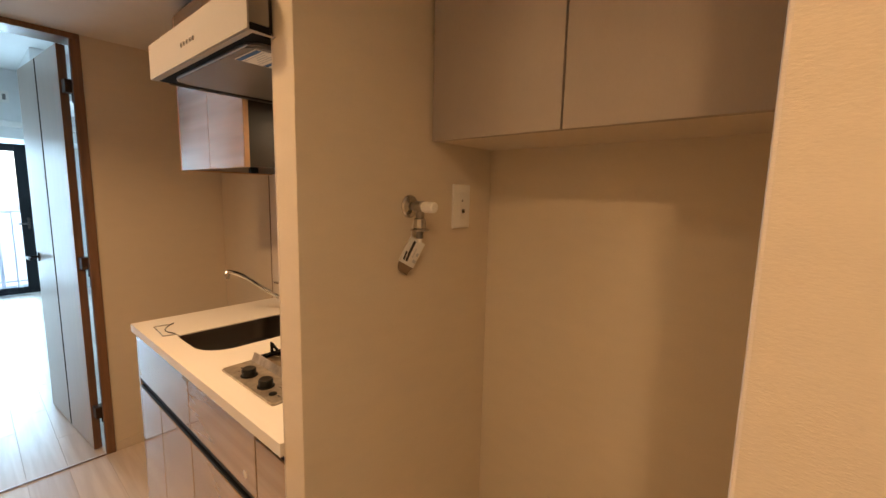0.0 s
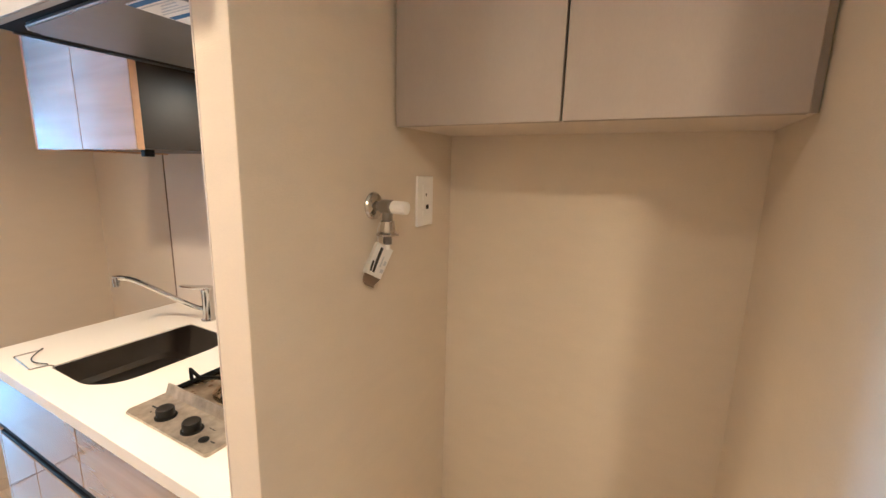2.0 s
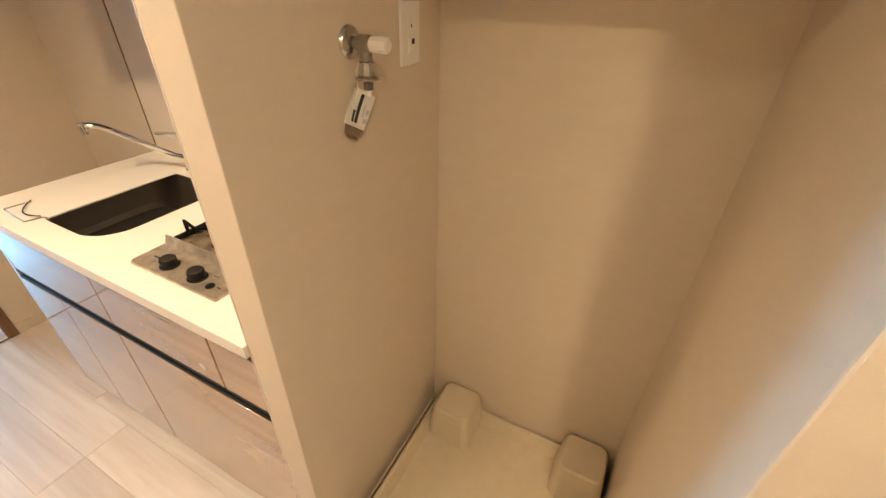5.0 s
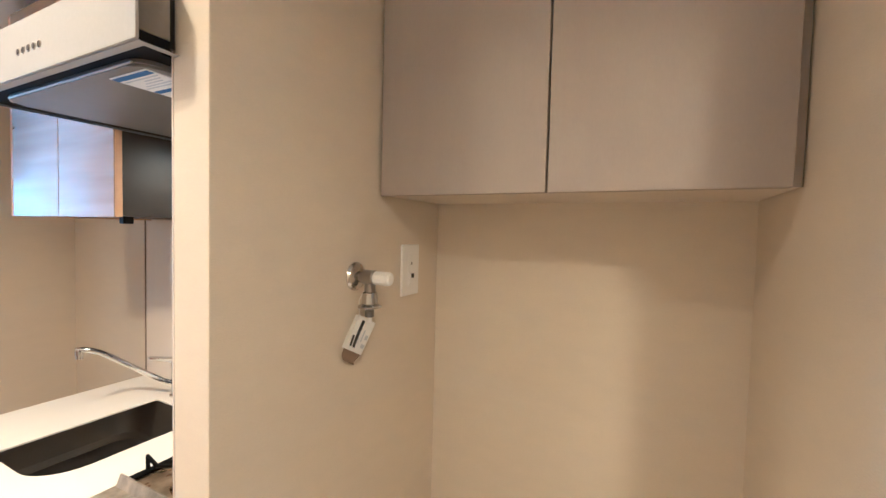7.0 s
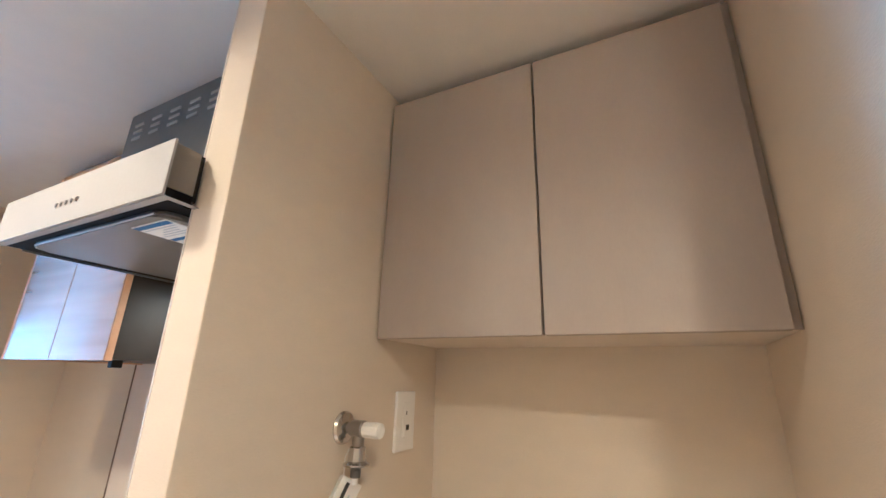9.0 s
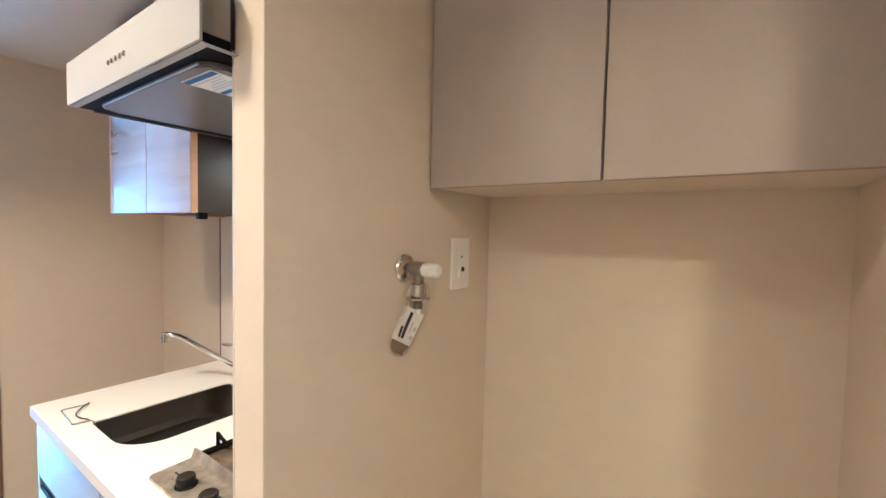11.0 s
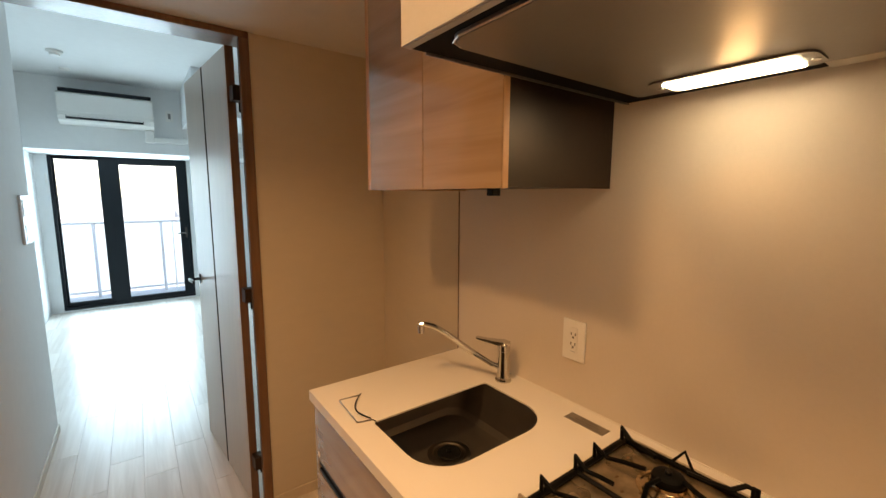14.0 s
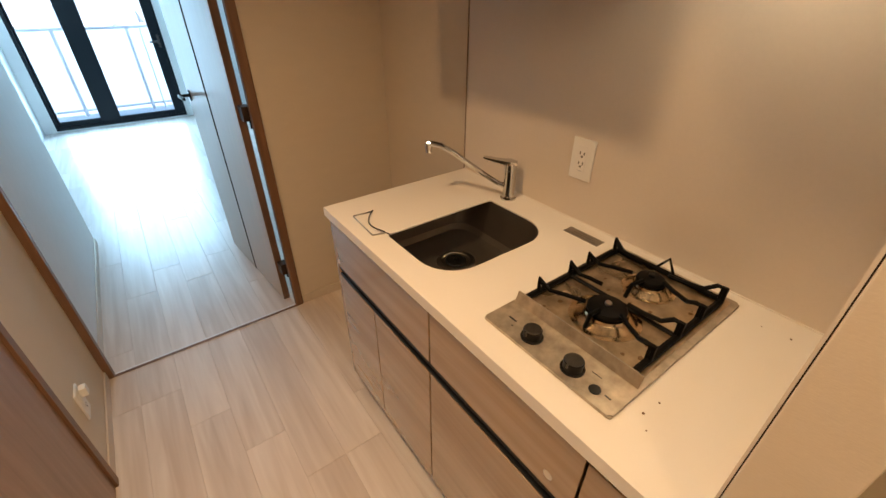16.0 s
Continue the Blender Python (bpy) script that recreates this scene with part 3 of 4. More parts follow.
def range_hood():
    h = thing("range_hood", (0.74, 1.32, 1.65), "slim silver range hood with a lit tube underneath", "range hood")
    y0, y1, x0, x1 = 1.03, 1.578, 0.435, 0.476
    part("fascia", B(x0, x0 + 0.004, y0, y1, 1.649, 1.732, bevel=0.001), HOOD, h)
    bm = bmesh.new()
    box(bm, x0 + 0.004, x1, y0 + 0.004, y1 - 0.001, 1.662, 1.728)
    v = [(x1, 1.728), (KW - 0.001, 1.735), (KW - 0.001, 1.662), (x1, 1.662)]
    a = [bm.verts.new((x, PY1 + 0.006, z)) for x, z in v]
    b = [bm.verts.new((x, y1 - 0.001, z)) for x, z in v]
    bm.faces.new(a), bm.faces.new(b[::-1])
    for i in range(4):
        bm.faces.new((a[i], a[(i + 1) % 4], b[(i + 1) % 4], b[i]))
    part("body", bm, HOOD_SIDE, h)
    bm = bmesh.new()
    box(bm, x0 + 0.0045, x1, y0 + 0.004, y1 - 0.0005, 1.65, 1.6615)
    box(bm, x1, KW - 0.001, PY1 + 0.006, y1 - 0.0005, 1.65, 1.6615)
    part("under_frame", bm, MATT_BLACK, h, "black rim under the hood")
    part("lip", B(x0 + 0.0045, x0 + 0.0075, y0 + 0.004, y1 - 0.0005, 1.6493, 1.6499), HOOD, h)
    part("lip", B(x1 + 0.001, KW - 0.001, y1 - 0.004, y1 - 0.0005, 1.6455, 1.6495), HOOD_SIDE, h)
    part("flange", B(x0 + 0.0042, x0 + 0.016, y0 + 0.004, y1 - 0.0005, 1.6484, 1.6492), HOOD, h, "folded steel edge under the fascia")
    part("flange", B(x0 + 0.0162, x1 + 0.03, y0 + 0.004, y0 + 0.014, 1.6484, 1.6492), HOOD, h)
    part("side_gasket", B(x1, x1 + 0.008, y0 + 0.008, PY1 - 0.002, 1.655, 1.728), BLACK, h)
    bm = prism(bmesh.new(), rounded(x0 + 0.032, 0.985, 1.086, y1 - 0.066, (0.03, 0.004, 0.004, 0.03)), 1.641, 1.65)
    bev = [e for e in bm.edges if all(abs(vv.co.z - 1.641) < 1e-5 for vv in e.verts)]
    bmesh.ops.bevel(bm, geom=bev, offset=0.004, segments=2, affect="EDGES")
    part("baffle", bm, HOOD_PANEL, h, "grey oil baffle panel")
    part("baffle_lip", tube(bmesh.new(), [(x0 + 0.0305, 1.1, 1.6435), (x0 + 0.0305, y1 - 0.096, 1.6435), (x0 + 0.040, y1 - 0.074, 1.6435), (x0 + 0.062, y1 - 0.0645, 1.6435)], 0.0016, 8), STEEL, h, "bright folded edge of the baffle")
    part("maker_plate", B(0.986, 1.026, 1.09, 1.215, 1.6405, 1.6495, bevel=0.001), STEEL, h, "engraved rating plate")
    bez = part("lamp_bezel", prism(bmesh.new(), rounded(0.886, 0.976, 1.205, 1.45, (0.022,) * 4), 1.6375, 1.6408), HOOD_SIDE, h)
    part("lamp_cover", prism(bmesh.new(), rounded(0.897, 0.967, 1.229, 1.426, (0.012,) * 4), 1.6350, 1.6375), LIT, bez, "glowing tube cover")
    for y in (1.214, 1.441):
        part("screw", C((0.934, y, 1.6375), (0.934, y, 1.6355), 0.006, n=14), CHROME, bez)
    for i in range(5):
        y = 1.346 - i * 0.0175
        bt = part("button", lathe(bmesh.new(), (x0, y, 1.686), (-1, 0, 0), ((0.0048, 0), (0.0048, 0.0008), (0.0042, 0.0012), (0.0015, 0.0012))), CHROME if i == 4 else BUTTON, h)
        part("button_ring", lathe(bmesh.new(), (x0, y, 1.686), (-1, 0, 0), ((0.0058, 0), (0.0058, 0.0006), (0.005, 0.0008))), STEEL, h)
    lab = part("sticker", B(0.482, 0.64, 1.10, 1.192, 1.6395, 1.6408), PAPER, h, "white notice sticker with blue bands")
    part("band", B(0.484, 0.494, 1.102, 1.19, 1.6388, 1.6394), BLUE_INK, lab)
    part("band", B(0.54, 0.549, 1.104, 1.188, 1.6388, 1.6394), BLUE_INK, lab)
    for i in range(13):
        x = (0.499 + i * 0.0072) if i < 5 else (0.554 + (i - 5) * 0.0095)
        part("print_line", B(x, x + 0.0022, 1.106 + (i % 3) * 0.007, 1.186 - (i * 7 % 4) * 0.012, 1.6389, 1.6394), PRINT_GREY, lab)
    dc = part("duct_cover", B(0.60, KW - 0.001, PY1 + 0.006, 1.608, 1.737, 2.046, bevel=0.002), HOOD_DUCT, h, "grey steel duct box with vent slots")
    # black block in the gap below the ceiling, for the shade there
    part("gap_shade", B(0.64, KW - 0.001, PY1 + 0.006, 1.57, 2.046, CZ - 0.001), BLACK, dc, "black block standing in for shade above the duct box")
    for k in range(7):
        for j in range(3):
            y, z = 1.575 - k * 0.074, 2.006 - j * 0.019
            part("vent_slot", B(0.597, 0.6005, y - 0.038, y, z - 0.0035, z + 0.0035, bevel=0.001), HOOD, dc)
    return h


range_hood()

# ---- laundry nook ----
nook_cab = thing("nook_cabinet", (0.97, 0.64, 1.5), "taupe two-door overhead cabinet in the laundry nook", "cabinet")
part("carcass", B(0.862, NB, RY + 0.001, PY0 - 0.001, 1.5055, CZ - 0.02), TAUPE, nook_cab)
part("underside", B(0.862, NB - 0.001, RY + 0.002, PY0 - 0.002, 1.502, 1.505), BASE, nook_cab, "cream board under the cabinet")
part("door", B(0.843, 0.861, 0.642, PY0 - 0.006, 1.5, CZ - 0.03, bevel=0.0015), TAUPE, nook_cab)
part("door", B(0.843, 0.861, 0.320, 0.638, 1.5, CZ - 0.03, bevel=0.0015), TAUPE, nook_cab)
part("filler", B(0.8605, 0.8615, RY + 0.001, 0.320, 1.502, CZ - 0.02), TAUPE, nook_cab)


def washer_pan():
    pan = thing("washer_pan", (0.78, 0.64, 0), "cream plastic washing machine pan with raised corner posts", "washer pan")
    x0, x1, y0, y1 = 0.465, NB - 0.006, RY + 0.016, PY0 - 0.03
    bm = bmesh.new()
    rings = []
    for inset, z, r in ((0.0, 0.0, 0.03), (0.0, 0.095, 0.03), (0.004, 0.1, 0.03), (0.012, 0.1, 0.026), (0.016, 0.095, 0.024), (0.03, 0.05, 0.03), (0.10, 0.042, 0.06), (0.2, 0.05, 0.06)):
        rings.append([bm.verts.new((x, y, z)) for x, y in rounded(x0 + inset, x1 - inset, y0 + inset, y1 - inset, (r,) * 4, 5)])
    for a, b in zip(rings, rings[1:]):
        for i in range(len(a)):
            bm.faces.new((a[i], a[(i + 1) % len(a)], b[(i + 1) % len(b)], b[i]))
    bm.faces.new(rings[0][::-1]), bm.faces.new(rings[-1])
    part("tray", bm, CREAM_PLASTIC, pan)
    for cx in (0.545, 1.030):
        for cy in (0.398, 0.842):
            bm = bmesh.new()
            rings = []
            for k, z, r in ((0.082, 0.04, 0.03), (0.070, 0.165, 0.026), (0.067, 0.178, 0.025), (0.061, 0.185, 0.023), (0.04, 0.187, 0.015)):
                rings.append([bm.verts.new((x, y, z)) for x, y in rounded(cx - k, cx + k, cy - k, cy + k, (r,) * 4, 6)])
            for a, b in zip(rings, rings[1:]):
                for i in range(len(a)):
                    bm.faces.new((a[i], a[(i + 1) % len(a)], b[(i + 1) % len(b)], b[i]))
            bm.faces.new(rings[0][::-1]), bm.faces.new(rings[-1])
            part("corner_post", bm, CREAM_PLASTIC, pan)
    return pan


washer_pan()

# ---- kitchen fittings ----
solid("joint_strip", B(KW - 0.004, NB, CE + 0.0005, CE + 0.0025, 0.0, CZ - 0.001), GROUT, "dark joint strip at the edge of the wall panel", "trim", "structure")
solid("partition_panel", B(PF + 0.0005, KW, PY1 + 0.0013, PY1 + 0.0042, 0.0, CZ - 0.001), PANEL, "smooth beige panel on the partition beside the hob", "wall panel", "structure")
solid("panel_edge", B(PF + 0.0022, KW, PY1 + 0.0001, PY1 + 0.0012, 0.0, CZ - 0.002), SEALANT, "dark edge strip of the partition panel", "trim", "structure")


def faucet():
    f = thing("faucet", (1.001, 1.91, CT), "chrome single-lever mixer tap with a long swivel spout", "faucet")
    c = Vector((1.001, 1.91, 0))
    part("body", lathe(bmesh.new(), (c.x, c.y, CT), (0, 0, 1), ((0.026, 0), (0.026, 0.004), (0.021, 0.008), (0.0195, 0.012), (0.0195, 0.098), (0.0205, 0.1), (0.0205, 0.118), (0.018, 0.124), (0.012, 0.127))), CHROME, f)
    tip = Vector((0.784, 2.068, 1.03))
    d = Vector((tip.x - c.x, tip.y - c.y, 0)).normalized()
    length = (Vector((tip.x, tip.y, 0)) - c).length
    pts = [(0.012, 0.893), (0.04, 0.905), (0.08, 0.931), (0.12, 0.959), (0.16, 0.988), (0.19, 1.009), (0.21, 1.021), (0.225, 1.028), (0.245, 1.033), (length - 0.012, 1.034), (length, 1.033)]
    part("spout", tube(bmesh.new(), [c + d * u + Vector((0, 0, z)) for u, z in pts], 0.0088, 14), CHROME, f)
    e = c + d * (length - 0.008)
    part("aerator", lathe(bmesh.new(), (e.x, e.y, 1.036), (0, 0, -1), ((0.009, 0), (0.0115, 0.004), (0.0115, 0.018), (0.0095, 0.02), (0.0095, 0.03), (0.007, 0.0305))), CHROME, f)
    d2 = Vector((-0.62, 0.78, 0)).normalized()
    s2 = Vector((-d2.y, d2.x, 0))
    bm = bmesh.new()
    rows = []
    for u, w, z0, z1 in ((-0.019, 0.012, 0.968, 0.975), (0.0, 0.0178, 0.966, 0.979), (0.02, 0.015, 0.968, 0.979), (0.05, 0.011, 0.973, 0.981), (0.082, 0.010, 0.979, 0.984), (0.090, 0.006, 0.981, 0.984)):
        p = c + d2 * u
        rows.append([bm.verts.new(p + s2 * w * k + Vector((0, 0, z))) for k, z in ((-1, z0), (1, z0), (1, z1), (-1, z1))])
    for a, b in zip(rows, rows[1:]):
        for i in range(4):
            bm.faces.new((a[i], a[(i + 1) % 4], b[(i + 1) % 4], b[i]))
    bm.faces.new(rows[0]), bm.faces.new(rows[-1])
    part("lever", bm, CHROME, f, "flat chrome lever")
    return f


faucet()


def sink_wire():
    w = thing("sink_wire_rack", (0.55, 2.01, CT), "small bent steel wire rack lying beside the sink", "wire rack")
    z = CT + 0.0025
    part("wire", tube(bmesh.new(), [(0.590, 2.083, z), (0.53, 2.09, z), (0.526, 2.086, z), (0.519, 1.955, z), (0.522, 1.951, z), (0.556, 1.942, z), (0.562, 1.936, z - 0.002), (0.565, 1.931, z - 0.02), (0.566, 1.93, z - 0.05)], 0.0022, 8), CHROME, w)
    arc = [(0.590 - 0.030 * math.sin(math.pi * u) - 0.036 * u, 2.083 - 0.139 * u, z + 0.004) for u in [i / 12 for i in range(13)]]
    part("cross_wire", tube(bmesh.new(), arc, 0.0018, 8), BLACK, w, "dark curved cross wire")
    return w


sink_wire()

notice = thing("rating_plate", (0.995, 1.6, CT), "thin metal notice plate stuck on the worktop", "metal plate")
part("plate", B(0.976, 1.012, 1.546, 1.658, CT, CT + 0.0012), GREY_METAL, notice)
for i in range(3):
    part("print_line", B(0.983 + i * 0.009, 0.985 + i * 0.009, 1.556 + i * 0.01, 1.648 - i * 0.013, CT + 0.0012, CT + 0.0016), HOOD_SIDE, notice)


def outlet(name, at, right, label, sockets):
    """A wall plate 70 x 116 mm; right is the way along the wall, out the way off it."""
    p = Vector(at)
    r = Vector(right)
    out = Vector((-1, 0, 0)) if abs(r.y) > 0.5 else Vector((0, -1, 0))
    if name == "wall_socket":
        out = Vector((1, 0, 0))
    o = thing(name, at, label, "outlet")

    def slab(u0, u1, z0, z1, d0, d1, bevel=0.0):
        q = [p + r * u0 + out * d0, p + r * u1 + out * d1]
        return B(min(q[0].x, q[1].x), max(q[0].x, q[1].x), min(q[0].y, q[1].y), max(q[0].y, q[1].y), p.z + z0, p.z + z1, bevel=bevel)

    pl = part("plate", slab(-0.036, 0.036, -0.058, 0.058, 0.0, 0.007, 0.0025), WHITE_PLASTIC, o)
    part("insert", slab(-0.013, 0.013, -0.036, 0.036, 0.007, 0.0085, 0.0007), WHITE_PLASTIC, o)
    for z in sockets:
        for u in (-0.0065, 0.0065):
            part("slot", slab(u - 0.0014, u + 0.0014, z, z + 0.008, 0.0085, 0.0089), SOCKET, o)
        part("earth_hole", slab(-0.0028, 0.0028, z - 0.008, z - 0.003, 0.0085, 0.0089), SOCKET, o)
    return o, slab


o, slab = outlet("wall_outlet", (KW, 1.692, 1.035), (0, -1, 0), "white double wall outlet above the worktop", (0.014, -0.014))
part("print_bar", slab(-0.007, 0.007, -0.033, -0.031, 0.0085, 0.0088), PRINT_GREY, o)
o, slab = outlet("laundry_outlet", (0.965, PY0, 1.343), (1, 0, 0), "white outlet plate with an earth terminal in the nook", ())
part("earth_terminal", slab(-0.010, 0.010, -0.03, -0.008, 0.0085, 0.0105, 0.001), WHITE_PLASTIC, o)
part("socket_hole", slab(-0.004, 0.007, -0.018, -0.008, 0.0105, 0.0112), SOCKET, o)
part("slot", slab(-0.002, 0.0015, 0.012, 0.018, 0.0085, 0.0089), SOCKET, o)


def gas_hob():
    g = thing("gas_hob", (0.78, 1.36, CT), "stainless two-burner gas hob with black grate, stained", "gas hob")
    x0, x1, y0, y1, zt = 0.543, 1.017, 1.209, 1.511, 0.857
    bm = prism(bmesh.new(), rounded(x0, x1, y0, y1, (0.007,) * 4), CT + 0.0005, zt)
    bev = [e for e in bm.edges if all(abs(v.co.z - zt) < 1e-5 for v in e.verts)]
    bmesh.ops.bevel(bm, geom=bev, offset=0.003, segments=2, affect="EDGES")
    top = part("top_plate", bm, STAINED_STEEL, g)
    part("drip_tray", prism(bmesh.new(), rounded(0.648, 1.004, y0 + 0.014, y1 - 0.012, (0.008,) * 4), zt, zt + 0.0012), DRIP, g, "soiled steel drip tray")
    bm = bmesh.new()
    a = [(0.630, zt), (0.634, zt), (0.6425, zt + 0.023), (0.639, zt + 0.0235)]
    va = [bm.verts.new((x, y0 + 0.006, z)) for x, z in a]
    vb = [bm.verts.new((x, y1 - 0.004, z)) for x, z in a]
    bm.faces.new(va), bm.faces.new(vb[::-1])
    for i in range(4):
        bm.faces.new((va[i], va[(i + 1) % 4], vb[(i + 1) % 4], vb[i]))
    part("guard_strip", bm, STAINED_STEEL, g, "upright steel guard strip")
    for y in (1.409, 1.311):
        k = part("knob", lathe(bmesh.new(), (0.578, y, zt), (0, 0, 1), ((0.0225, 0), (0.0225, 0.002), (0.018, 0.003), (0.0185, 0.019), (0.0175, 0.0205)), 28), BLACK, g, "black control knob")
        part("knob_top", lathe(bmesh.new(), (0.578, y, zt + 0.0206), (0, 0, 1), ((0.0168, 0), (0.0168, 0.0012), (0.0155, 0.0018), (0.004, 0.0012)), 28), KNOB_METAL, k, "dark spun metal knob top")
        part("pointer", B(0.5575, 0.5635, y - 0.0018, y + 0.0018, zt + 0.012, zt + 0.0216, bevel=0.0006), KNOB_METAL, k)
    part("battery_cover", lathe(bmesh.new(), (0.570, 1.258, zt), (0, 0, 1), ((0.0105, 0), (0.0105, 0.0015), (0.009, 0.002))), BLACK, g, "round black cover")
    for x, y, w, l in ((0.585, 1.468, 0.004, 0.02), (0.60, 1.275, 0.0015, 0.02), (0.574, 1.235, 0.003, 0.012), (0.57, 1.455, 0.003, 0.004)):
        part("print_mark", B(x - w / 2, x + w / 2, y - l / 2, y + l / 2, zt, zt + 0.0004), INK if w < 0.005 else PRINT_GREY, g)
    for i in range(3):
        part("print_mark", C((0.985, 1.262 + i * 0.009, zt), (0.985, 1.262 + i * 0.009, zt + 0.0005), 0.0026, n=12), INK, g)
    for bx, s in ((0.742, 1.0), (0.905, 0.78)):
        by = 1.359
        ring = part("burner_dish", lathe(bmesh.new(), (bx, by, zt), (0, 0, 1), ((0.074 * s, 0.0), (0.073 * s, 0.0018), (0.064 * s, 0.0022), (0.060 * s, 0.004), (0.052 * s, 0.010), (0.045 * s, 0.013), (0.042 * s, 0.018)), 36), BURNT, g, "heat-stained chrome burner ring")
        cap = part("burner_cap", lathe(bmesh.new(), (bx, by, zt + 0.018), (0, 0, 1), ((0.037 * s, 0.0), (0.040 * s, 0.002), (0.0405 * s, 0.008), (0.037 * s, 0.013), (0.02 * s, 0.017), (0.012, 0.0172)), 36), BLACK_ENAMEL, g, "black burner cap")
        part("sensor", lathe(bmesh.new(), (bx, by, zt + 0.034), (0, 0, 1), ((0.007, 0), (0.007, 0.005), (0.0055, 0.007), (0.002, 0.0075))), GREY_METAL if s == 1 else BLACK, cap, "round pan sensor")
    # grate: two side rails, a back rail, and bent fingers
    zr, zf = zt + 0.0085, zt + 0.039
    ya, yb, xa, xb = 1.237, 1.493, 0.652, 0.985

    def bar(name, pts, parent, r=0.0050):
        return part(name, tube(bmesh.new(), pts, r, 6), BLACK_ENAMEL, parent)

    gr = bar("grate_frame", [(xa, yb, zr), (xb - 0.006, yb, zr), (xb, yb - 0.006, zr), (xb, ya + 0.006, zr), (xb - 0.006, ya, zr), (xa, ya, zr)], g, 0.0072)
    tagged(gr, "black enamelled grate frame")
    for x, tx, ty in ((0.688, 0.712, 1.392), (0.795, 0.79, 1.408), (0.862, 0.882, 1.392), (0.972, 0.935, 1.40)):
        bar("finger", [(x, yb, zr), (x, yb + 0.002, zf + 0.004), (x + (tx - x) * 0.2, yb - 0.026, zf - 0.014), (x + (tx - x) * 0.6, yb + (ty - yb) * 0.62, zf - 0.008), (tx, ty, zf - 0.004)], gr)
        bar("brace", [(x, yb, zf + 0.002), (x + 0.02, yb, zr)], gr, 0.0034)
    for x, tx, ty in ((0.697, 0.735, 1.323), (0.797, 0.772, 1.335), (0.881, 0.903, 1.33), (0.978, 0.935, 1.338)):
        bar("finger", [(x, ya, zr), (x, ya - 0.001, zf + 0.002), (x, ya + 0.016, zf + 0.002), (x + (tx - x) * 0.35, ya + 0.034, zf - 0.010), (x + (tx - x) * 0.7, ya + 0.066, zf - 0.008), (tx, ty, zf - 0.003)], gr)
    for x in (0.697, 0.797, 0.881, 0.978):
        part("leg", B(x - 0.0042, x + 0.0042, ya - 0.006, ya + 0.008, zr, zf + 0.006, bevel=0.002), BLACK_ENAMEL, gr)
    bar("cross_bar", [(0.795, yb, zr), (0.796, ya, zr)], gr, 0.005)
    bar("finger", [(xb, 1.39, zr), (xb + 0.004, 1.365, zf + 0.006), (xb, 1.345, zr + 0.002)], gr, 0.0036)
    bar("finger", [(0.712, 1.359, zf - 0.004), (0.690, 1.362, zf - 0.006), (0.682, 1.363, zt + 0.001)], gr)
    bar("finger", [(0.874, 1.362, zf - 0.004), (0.845, 1.37, zf - 0.008), (0.835, 1.372, zt + 0.001)], gr)
    # food stains
    rnd = random.Random(4)
    for i in range(48):
        x, y = rnd.uniform(0.66, 0.97), rnd.uniform(1.235, 1.485)
        r = rnd.uniform(0.0015, 0.006)
        o2 = [(x + r * rnd.uniform(0.6, 1.5) * math.cos(a * 0.9), y + r * rnd.uniform(0.5, 1.0) * math.sin(a * 0.9)) for a in range(7)]
        part("stain", prism(bmesh.new(), o2, zt + 0.0012, zt + 0.0017), STAIN, g)
    return g


gas_hob()
for x, y, r in ((0.99, 1.105, 0.0022), (0.985, 1.155, 0.0014), (0.60, 1.185, 0.0025), (0.575, 1.165, 0.0015), (0.64, 1.18, 0.0018)):
    solid("crumb", lathe(bmesh.new(), (x, y, CT), (0, 0, 1), ((r, 0), (r * 0.8, r * 0.5), (r * 0.2, r * 0.7)), 7), STAIN, "brown food crumb on the white worktop", "crumb", place=(x, y, CT))
for x, y0, z, r in ((FX, 2.178, 0.652, 0.008), (FX, 1.262, 0.672, 0.010)):
    part("sticker", prism(bmesh.new(), rounded(-r, r, -r, r, (r * 0.9,) * 4), 0, 0.0006), BASE, base, "small pale round sticker")
    st = [c for c in base.children if c.name.startswith("sticker")][-1]
    st.data.transform(Matrix.Translation(ORIGIN[base.name]))
    st.data.transform(Matrix.Translation((x - ORIGIN[base.name].x, y0 - ORIGIN[base.name].y, z - ORIGIN[base.name].z)) @ Matrix.Rotation(radians(-90), 4, "Y"))

# ---- laundry tap ----


